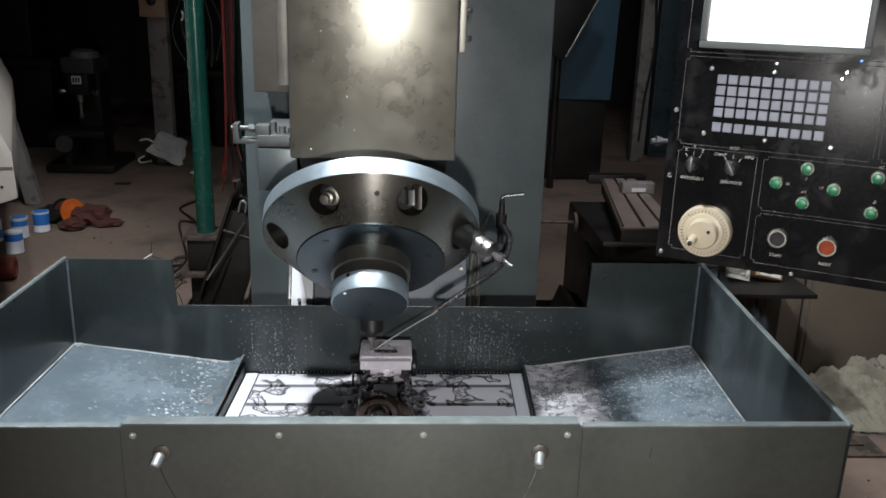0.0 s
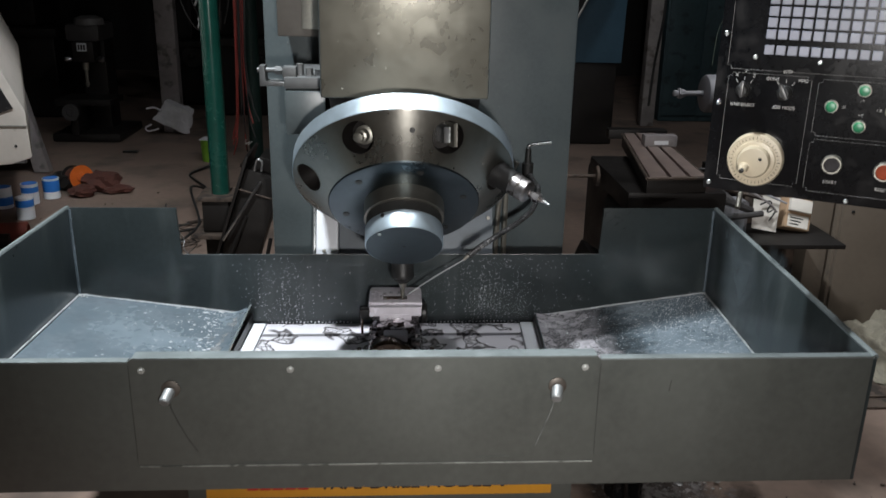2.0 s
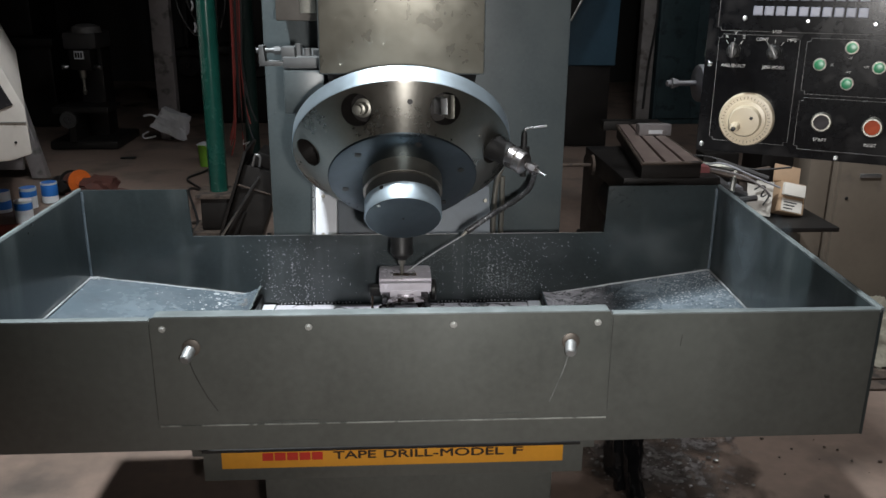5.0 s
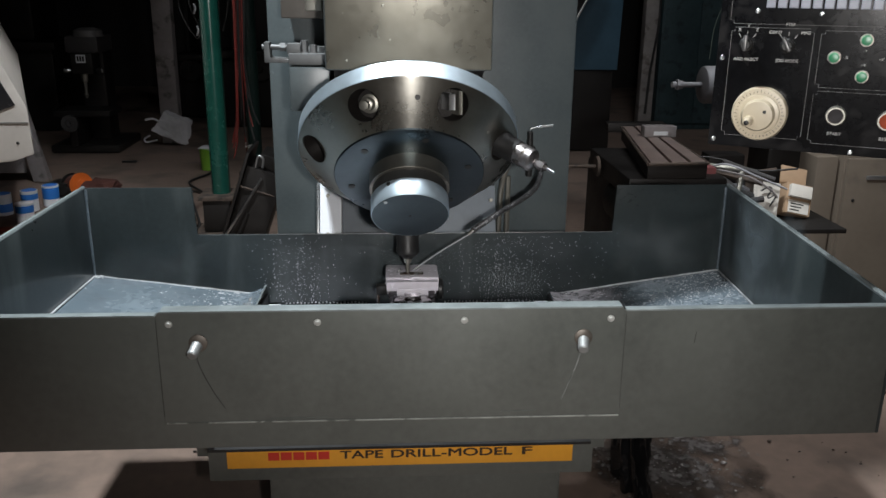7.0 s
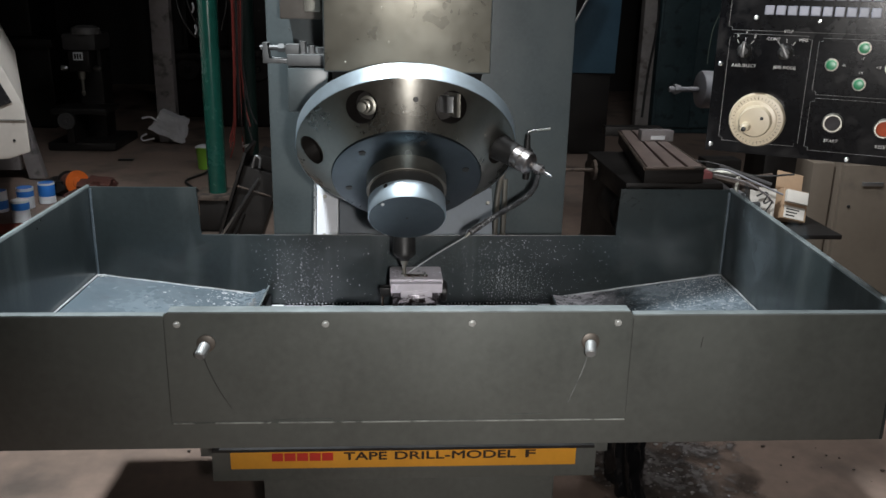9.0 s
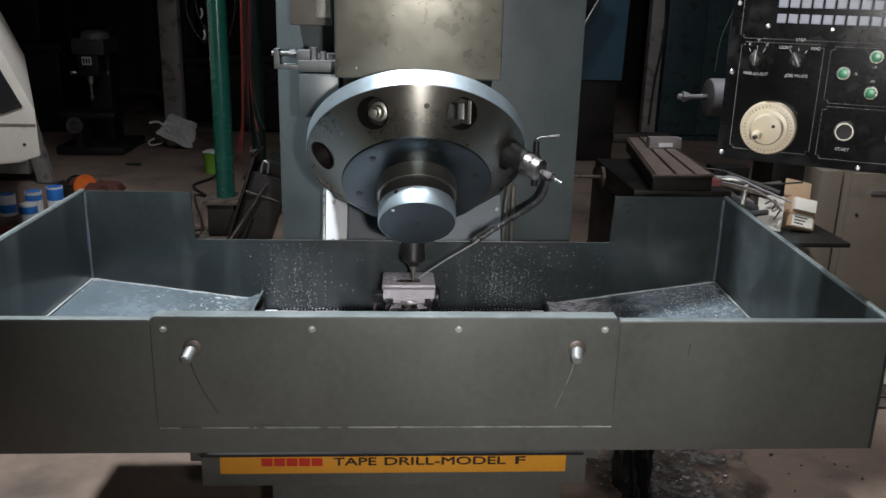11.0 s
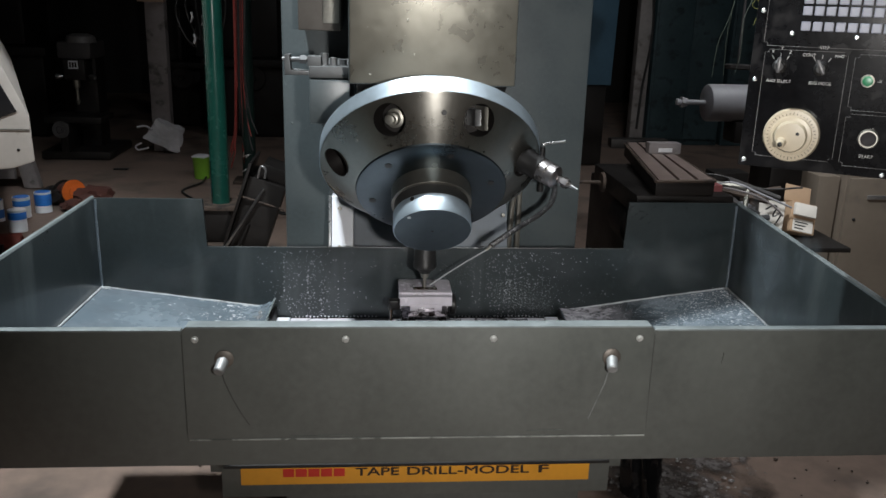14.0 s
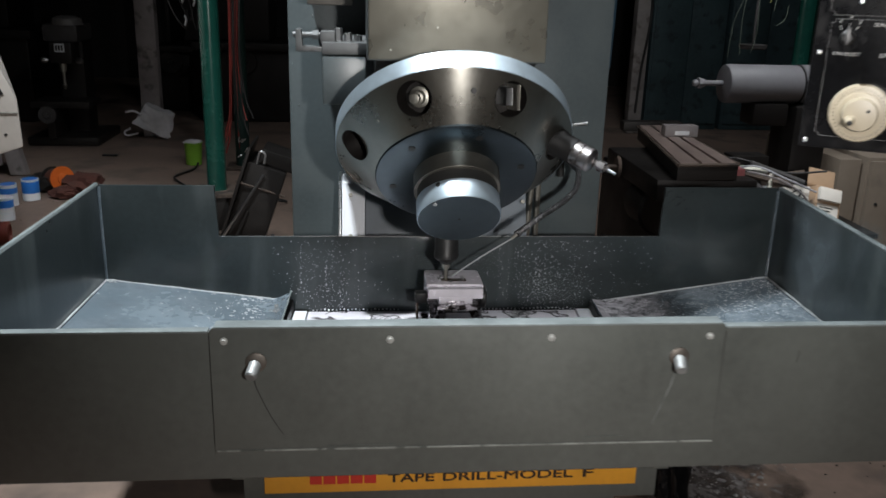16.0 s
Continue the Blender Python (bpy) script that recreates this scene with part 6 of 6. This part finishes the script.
def grinder():
    ob = root("bench_grinder", 1.4, 3.3, 0, "grey pedestal polishing motor with a threaded spindle", "grinder")
    part("motor_body", lathe(nb(), (1.15, 3.3, 0.983), (1, 0.02, 0), [(0, 0.055), (0.004, 0.070), (0.012, 0.0735), (0.29, 0.0735), (0.30, 0.070), (0.305, 0.076), (0.42, 0.076), (0.43, 0.06)], 40), MOTG, ob)
    part("end_joint", lathe(nb(), (1.446, 3.306, 0.983), (1, 0.02, 0), [(0, 0.0765), (0.004, 0.0765)], 40), BLACKM, ob)
    part("spindle", lathe(nb(), (1.03, 3.3, 0.983), (1, 0.02, 0), [(0, 0.008), (0.002, 0.012), (0.025, 0.012), (0.03, 0.016), (0.045, 0.016), (0.045, 0.010), (0.125, 0.011)], 20), MOTG, ob)
    part("nut", lathe(nb(), (1.05, 3.3, 0.983), (1, 0.02, 0), [(0, 0.022), (0.012, 0.022)], 6), MOTG, ob)
    part("pedestal", box(nb(), 1.42, 1.56, 3.22, 3.42, 0.0, 0.91, 0.02), DARKI, ob)
    part("pedestal_foot", box(nb(), 1.30, 1.66, 3.08, 3.5, 0.0, 0.04, 0.008), DARKI, ob)
    part("terminal_box", box(nb(), 1.26, 1.40, 3.24, 3.36, 0.83, 0.915, 0.01), DARKI, ob)
    pan = root("scale_pan", 1.40, 3.75, 1.08, "round grey pan hanging on a steel rod", "pan")
    part("dish", lathe(nb(), (1.46, 3.75, 1.085), (0, 0, 1), [(0, 0.05), (0.006, 0.058), (0.02, 0.06), (0.02, 0.055)], 32), DARKG, pan)
    part("rod", cyl(nb(), (1.46, 3.75, 1.09), (1.44, 3.75, 4.8), 0.006, 10), DARKG, pan)


grinder()


def thin_wires():
    ob = root("hanging_wires", 1.18, 3.5, 1.0, "thin yellow-green wires hanging down", "wires")
    YEL = mat("yellow_green_wire", (0.35, 0.36, 0.12), 0.5)
    GRW = mat("pale_green_wire", (0.17, 0.21, 0.17), 0.5)
    specs = [([(1.24, 3.6, 4.8), (1.235, 3.6, 2.0), (1.225, 3.6, 1.45), (1.205, 3.6, 1.32), (1.165, 3.6, 1.20), (1.155, 3.6, 1.06)], GRW), ([(1.21, 3.6, 1.33), (1.20, 3.6, 1.22), (1.205, 3.6, 1.07)], GRW), ([(1.30, 3.6, 4.8), (1.30, 3.6, 1.8), (1.285, 3.6, 1.44), (1.29, 3.6, 1.38), (1.265, 3.6, 1.30), (1.27, 3.6, 1.16), (1.255, 3.6, 1.08)], GRW), ([(1.31, 3.6, 4.8), (1.315, 3.6, 1.8), (1.30, 3.6, 1.48), (1.32, 3.6, 1.40), (1.295, 3.6, 1.36), (1.345, 3.6, 1.34)], YEL), ([(1.32, 3.6, 4.8), (1.325, 3.6, 1.8), (1.335, 3.6, 1.46), (1.305, 3.6, 1.41), (1.33, 3.6, 1.35), (1.31, 3.6, 1.28)], YEL), ([(1.37, 3.6, 4.8), (1.36, 3.6, 1.8), (1.35, 3.6, 1.42), (1.33, 3.6, 1.25)], GRW), ([(1.39, 3.6, 1.27), (1.385, 3.6, 1.22), (1.35, 3.6, 1.19)], GRW)]
    for pts, m in specs:
        part("wire", tube(nb(), [(x + 0.13, y, z) for x, y, z in pts], 0.0013, 6), m, ob)


thin_wires()


def side_bench():
    ob = root("side_bench", 1.3, 2.9, 0, "low dark steel bench crowded with odds and ends", "bench")
    part("top", box(nb(), 0.95, 1.47, 2.66, 3.2, 0.552, 0.568, 0.003), DARKI, ob)
    for x, y in ((1.0, 2.72), (1.30, 2.72), (1.0, 3.14), (1.42, 3.14)):
        part("leg", box(nb(), x - 0.015, x + 0.015, y - 0.015, y + 0.015, 0, 0.552, 0.002), RUST, ob)
    bx = root("carton", 1.34, 2.80, 0.568, "open brown carton with a white printed label", "carton")
    M = Matrix.Translation((1.345, 2.79, 0.585)) @ Matrix.Rotation(radians(12), 4, "Y") @ Matrix.Rotation(radians(-24), 4, "X")
    part("body", box(nb(), -0.045, 0.05, -0.01, 0.05, 0.0, 0.11, 0.002, M), CARD, bx)
    part("flap", box(nb(), -0.055, 0.045, 0.03, 0.033, 0.11, 0.18, 0.001, M), CARD, bx)
    part("label", box(nb(), -0.035, 0.042, -0.012, -0.010, 0.004, 0.048, 0.0, M), PAPER, bx)
    for i in range(3):
        part("print_bar", box(nb(), -0.028, 0.006 + 0.008 * i, -0.0128, -0.012, 0.012 + i * 0.011, 0.016 + i * 0.011, 0.0, M), BLACKM, bx)
    part("inner_card", box(nb(), -0.040, 0.040, -0.030, -0.0125, 0.058, 0.102, 0.002, M), PAPER, bx, "pale inner carton")
    sheet = nb()
    prism(sheet, [(1.195, 2.80, 0.585), (1.275, 2.78, 0.575), (1.285, 2.80, 0.695), (1.198, 2.82, 0.702)], (0, 0.002, 0))
    thing("paper_sheet", sheet, PAPER, "curled white paper leaning on the carton", "paper", smooth=False)
    thing("short_wire", tube(nb(), [(1.215, 2.80, 0.67), (1.245, 2.785, 0.685), (1.235, 2.78, 0.65), (1.26, 2.775, 0.66), (1.24, 2.77, 0.62)], 0.0028, 6), RUBBER, "short curled black wire on the paper", "wire")
    rng = random.Random(21)
    for i, (p, q, r) in enumerate((((1.046, 2.80, 0.738), (1.20, 2.76, 0.705), 0.009), ((1.093, 2.86, 0.765), (1.262, 2.80, 0.71), 0.008), ((1.00, 2.95, 0.74), (1.16, 2.86, 0.735), 0.010), ((1.06, 2.74, 0.70), (1.17, 2.76, 0.66), 0.012), ((1.12, 2.90, 0.70), (1.30, 2.88, 0.73), 0.007), ((1.02, 2.72, 0.64), (1.20, 2.74, 0.655), 0.011), ((1.10, 2.72, 0.68), (1.14, 2.80, 0.735), 0.009))):
        thing("steel_bar", cyl(nb(), p, q, r, 8 if i % 2 else 6, 0.001), (RUST, DARKG, STEELD, DARKG)[i % 4], "loose steel bar lying on the bench clutter", "steel bar", "bars on the bench")
    for i, (x, y, w, h) in enumerate(((1.03, 2.95, 0.12, 0.14), (1.12, 3.06, 0.14, 0.18), (1.20, 2.90, 0.09, 0.12), (1.08, 2.78, 0.09, 0.115), (0.97, 2.74, 0.10, 0.09))):
        thing("metal_part", box(nb(), x, x + w, y, y + 0.09, 0.5685, 0.568 + h, 0.008), (DARKG, DARKI, RUST, MOTG, RUST)[i], "oily metal machine part on the bench", "machine part", "parts on the bench")
    plate = nb()
    prism(plate, [(1.062, 2.77, 0.57), (1.15, 2.75, 0.57), (1.155, 2.78, 0.665), (1.065, 2.80, 0.733)], (0, 0.006, 0), 0.001)
    thing("steel_plate", plate, MOTG, "grey steel plate leaning on the clutter", "steel plate", smooth=False)
    thing("red_box", box(nb(), 0.99, 1.045, 2.79, 2.86, 0.66, 0.755, 0.004), mat("dull_red", (0.24, 0.075, 0.075), 0.6), "small dull red box on the clutter", "box")
    for i, pts in enumerate((((1.045, 2.78, 0.75), (1.10, 2.76, 0.742), (1.16, 2.75, 0.725), (1.22, 2.74, 0.69), (1.25, 2.74, 0.66)), ((1.02, 2.9, 0.72), (1.1, 2.85, 0.755), (1.2, 2.8, 0.72), (1.3, 2.78, 0.68)), ((0.95, 2.95, 0.76), (1.08, 2.92, 0.765), (1.22, 2.86, 0.73), (1.36, 2.84, 0.74)))):
        thing("bench_cable", tube(nb(), pts, 0.0035, 8), (GREYPOST, MOTG, RUBBER)[i], "cable lying over the bench clutter", "cable", "cables on the bench")


side_bench()


def cabinet():
    ob = root("steel_cabinet", 2.2, 3.4, 0, "grey-beige steel cabinet with a dark gap and recess handle", "cabinet")
    part("body", box(nb(), 1.685, 2.745, 3.124, 3.76, 0.0, 0.734, 0.004), CABM, ob)
    part("door", box(nb(), 1.694, 2.735, 3.104, 3.122, 0.02, 0.722, 0.003), CABM, ob)
    part("side_panel", box(nb(), 1.588, 1.674, 3.147, 3.76, 0.0, 0.722, 0.004), CABM, ob)
    part("handle", box(nb(), 1.771, 1.856, 3.098, 3.104, 0.640, 0.656, 0.002), TIN, ob)
    part("door_screw", lathe(nb(), (1.731, 3.104, 0.557), (0, -1, 0), [(0, 0.007), (0.003, 0.006)], 10), BLACKM, ob)


cabinet()


def draped(x0, x1, y0, y1, top, lean, seed):
    """A heap of loose cloth: a sheet with creases that falls to the floor, its front edge uneven."""
    bm = nb()
    nx, ny = 120, 64
    rows = []
    for j in range(ny + 1):
        v = j / ny
        row = []
        for i in range(nx + 1):
            u = i / nx
            x = x0 + (x1 - x0) * u + 0.02 * noise.noise(Vector((v * 3, seed, u * 4)))
            y = y0 + (y1 - y0) * v + 0.03 * noise.noise(Vector((u * 7, v * 2, seed))) * (1 - v)
            body = top * math.sin(min(1.0, v * 1.25) * math.pi / 2) ** 0.7 * (0.55 + 0.45 * math.sin(math.pi * min(1, max(0, u * lean + 0.12)))) * min(1, u * 7 + 0.1)
            q = Vector((x * 11 + 4 * v, y * 5 - 3 * u, seed))
            crease = 1 - abs(noise.noise(q)) * 3.0
            fine = 1 - abs(noise.noise(Vector((x * 26, y * 15 + x * 9, seed + 5)))) * 2
            z = body * (0.62 + 0.36 * crease + 0.18 * fine) * (1.0 - 0.35 * u) + 0.004 + 0.006 * max(0, fine)
            row.append(bm.verts.new((x, y, max(0.003, z))))
        rows.append(row)
    for a, b in zip(rows, rows[1:]):
        for i in range(nx):
            bm.faces.new((a[i], a[i + 1], b[i + 1], b[i]))
    r = bmesh.ops.extrude_face_region(bm, geom=bm.faces[:])
    bmesh.ops.translate(bm, verts=[g for g in r["geom"] if isinstance(g, bmesh.types.BMVert)], vec=(0, 0.003, -0.0025))
    return bm


def fringe(x0, x1, y, seed):
    rng = random.Random(seed)
    bm = nb()
    for i in range(130):
        x = rng.uniform(x0, x1)
        z = rng.uniform(0.008, 0.03)
        tube(bm, [(x, y + 0.02, z), (x + rng.uniform(-0.01, 0.01), y, z * 0.7), (x + rng.uniform(-0.02, 0.02), y - rng.uniform(0.01, 0.035), 0.003)], 0.0009, 4, 2)
    return bm


def rags():
    for x0, x1, y0, y1, top, lean, seed in ((1.62, 2.70, 2.72, 3.09, 0.105, 0.75, 3.1), (1.74, 2.70, 2.84, 3.10, 0.165, 0.55, 8.4)):
        ob = root("cotton_cloth", (x0 + x1) / 2, y0, 0, "crumpled pale grey cotton cloth with a frayed edge on the floor", "cloth", "cloths on the floor")
        part("sheet", draped(x0, x1, y0, y1, top, lean, seed), RAGM, ob)
        part("fringe", fringe(x0 + 0.03, x1 - 0.05, y0 + 0.01, int(seed)), RAGM, ob, kind="stuff")
    thing("white_block", box(nb(), 1.600, 1.630, 2.70, 2.74, 0.002, 0.05, 0.004), LABELW, "small white plastic block on the floor", "block")
    for i in range(3):
        thing("sheet_scrap", box(nb(), 1.58, 1.76, 2.55 + 0.03 * i, 2.69 + 0.02 * i, 0.001 + 0.009 * i, 0.008 + 0.009 * i, 0.001, Matrix.Rotation(0.02 * i, 4, "Z")), RUST, "grey scrap of sheet metal on the floor", "scrap", "sheet scraps on the floor")


rags()


def under_machine():
    bm = nb()
    n, k = 84, 34
    rings = []
    for j in range(k + 1):
        h = j / k
        ring = []
        for i in range(n):
            a = 2 * math.pi * i / n
            fold = 1 + 0.16 * math.sin(9 * a + 4 * h) + 0.30 * noise.noise(Vector((math.cos(a) * 1.6, math.sin(a) * 1.6, h * 2.5))) + 0.22 * noise.noise(Vector((math.cos(a) * 4.5, math.sin(a) * 4.5, h * 7)))
            r = (1.0 - 0.62 * h ** 1.6) * fold
            ring.append(bm.verts.new((0.60 + 0.045 * r * math.cos(a) - 0.02 * h, 2.06 + 0.11 * r * math.sin(a), 0.34 * h + 0.004)))
        rings.append(ring)
    for p, q in zip(rings, rings[1:]):
        for i in range(n):
            bm.faces.new((p[i], p[(i + 1) % n], q[(i + 1) % n], q[i]))
    bm.faces.new(rings[0])
    bm.faces.new(rings[-1])
    thing("black_film", bm, FILM, "crumpled shiny black plastic film beside the machine base", "plastic film")
    wet = streaked(mat("wet_dirt", (0.085, 0.066, 0.055), 0.35, 0, 0.4, 40, 9, 0.5), 6, 1.0, 0.36, 0.10)
    pale = streaked(mat("chalky_coolant_crust", (0.20, 0.185, 0.18), 0.5, 0, 0.45, 70, 16, 0.8, stain=(0.07, 0.058, 0.052), stain_at=0.50, soft=0.06), 13, 1.0, 0.40, 0.09)
    for k, (x0, x1, y0, y1, m, label) in enumerate(((0.36, 1.06, 1.72, 2.44, wet, "dark wet dirt on the floor"), (0.44, 0.98, 1.82, 2.40, pale, "dried grey coolant crust on the floor"), (0.70, 1.04, 2.10, 2.42, pale, "dried grey coolant crust on the floor"))):
        z = 0.002 + 0.0015 * k
        thing("coolant_crust", film_sheet((x0, y0, z), (x1, y0, z), (x1, y1, z), (x0, y1, z)), m, label, "stain", "stains beside the base", kind="stuff")
    rng = random.Random(77)
    bm = nb()
    for i in range(160):
        p = Vector((rng.gauss(0.72, 0.12), rng.gauss(2.12, 0.11), 0.005))
        bmesh.ops.create_icosphere(bm, subdivisions=1, radius=0.002 + 0.006 * rng.random() ** 3, matrix=Matrix.Translation(p) @ Matrix.Diagonal((1.4, 1, 0.5, 1)))
    thing("swarf", bm, mat("wet_swarf", (0.24, 0.235, 0.23), 0.3, 0.6, 0.4, 60, 20, 0.2), "wet metal swarf scattered beside the machine base", "swarf", kind="stuff", smooth=False)


under_machine()


# ---------------------------------------------------------------- the moth
MOTH = root("moth", 0, 0, 0, "small pale cream moth in flight", "moth")


def moth():
    m = mat("moth_wing", (0.125, 0.112, 0.075), 0.9, 0, 0.3, 500, 150, 0.3)
    part("body", lathe(nb(), (0, 0.012, 0.003), (0, -1, 0), [(0, 0.0010), (0.004, 0.0028), (0.013, 0.0034), (0.018, 0.0026), (0.022, 0.0026), (0.025, 0.0010)], 16), m, MOTH)
    for s in (-1, 1):
        outline = [(0.0, -0.009), (0.006, -0.0105), (0.011, -0.007), (0.0135, 0.000), (0.013, 0.007), (0.009, 0.0125), (0.003, 0.0145), (0.0, 0.012)]
        part("wing", prism(nb(), [(s * (0.0008 + x), y, 0.0045 - 0.22 * x) for x, y in outline], (0, 0, 0.0005), 0.0002), m, MOTH, smooth=False)


moth()


# ---------------------------------------------------------------- what moves
def motions():
    # A moth crosses in front of the tray near the end.
    flight = [(0.0, (-0.9, -0.9, 0.004)), (14.4, (-0.9, -0.9, 0.004)), (14.8, (-0.60, 0.50, 0.94)), (14.9, (-0.395, 0.549, 1.035)), (15.0, (-0.233, 0.543, 1.064)), (15.1, (-0.116, 0.558, 1.074)), (15.2, (0.002, 0.548, 1.068)), (15.3, (0.122, 0.521, 1.077)), (15.4, (0.237, 0.494, 1.079)), (15.6, (0.50, 0.30, 1.12)), (16.0, (0.9, -0.6, 1.20))]
    walk(MOTH, [(t, pose(*p, 0 if t < 14.5 else 40, 0, 0 if t < 14.5 else -50)) for t, p in flight])
    # The table runs to and fro along x at a steady feed.
    turns = [(0.0, 0.0255), (1.56, -0.0485), (3.75, 0.0575), (5.98, -0.049), (8.2, 0.0575), (10.42, -0.049), (12.64, 0.058), (14.83, -0.0495), (16.0, 0.0078)]
    times = sorted({round(i * 0.2, 2) for i in range(81)} | {t for t, _ in turns} | {t + s for t, _ in turns[1:-1] for s in (-0.06, 0.06)})
    for ob in (TRAY, VISE):
        o = ORIGIN[ob.name]
        walk(ob, [(t, pose(o.x + float(np.interp(t, [a for a, _ in turns], [b for _, b in turns])), o.y, o.z)) for t in times])


motions()
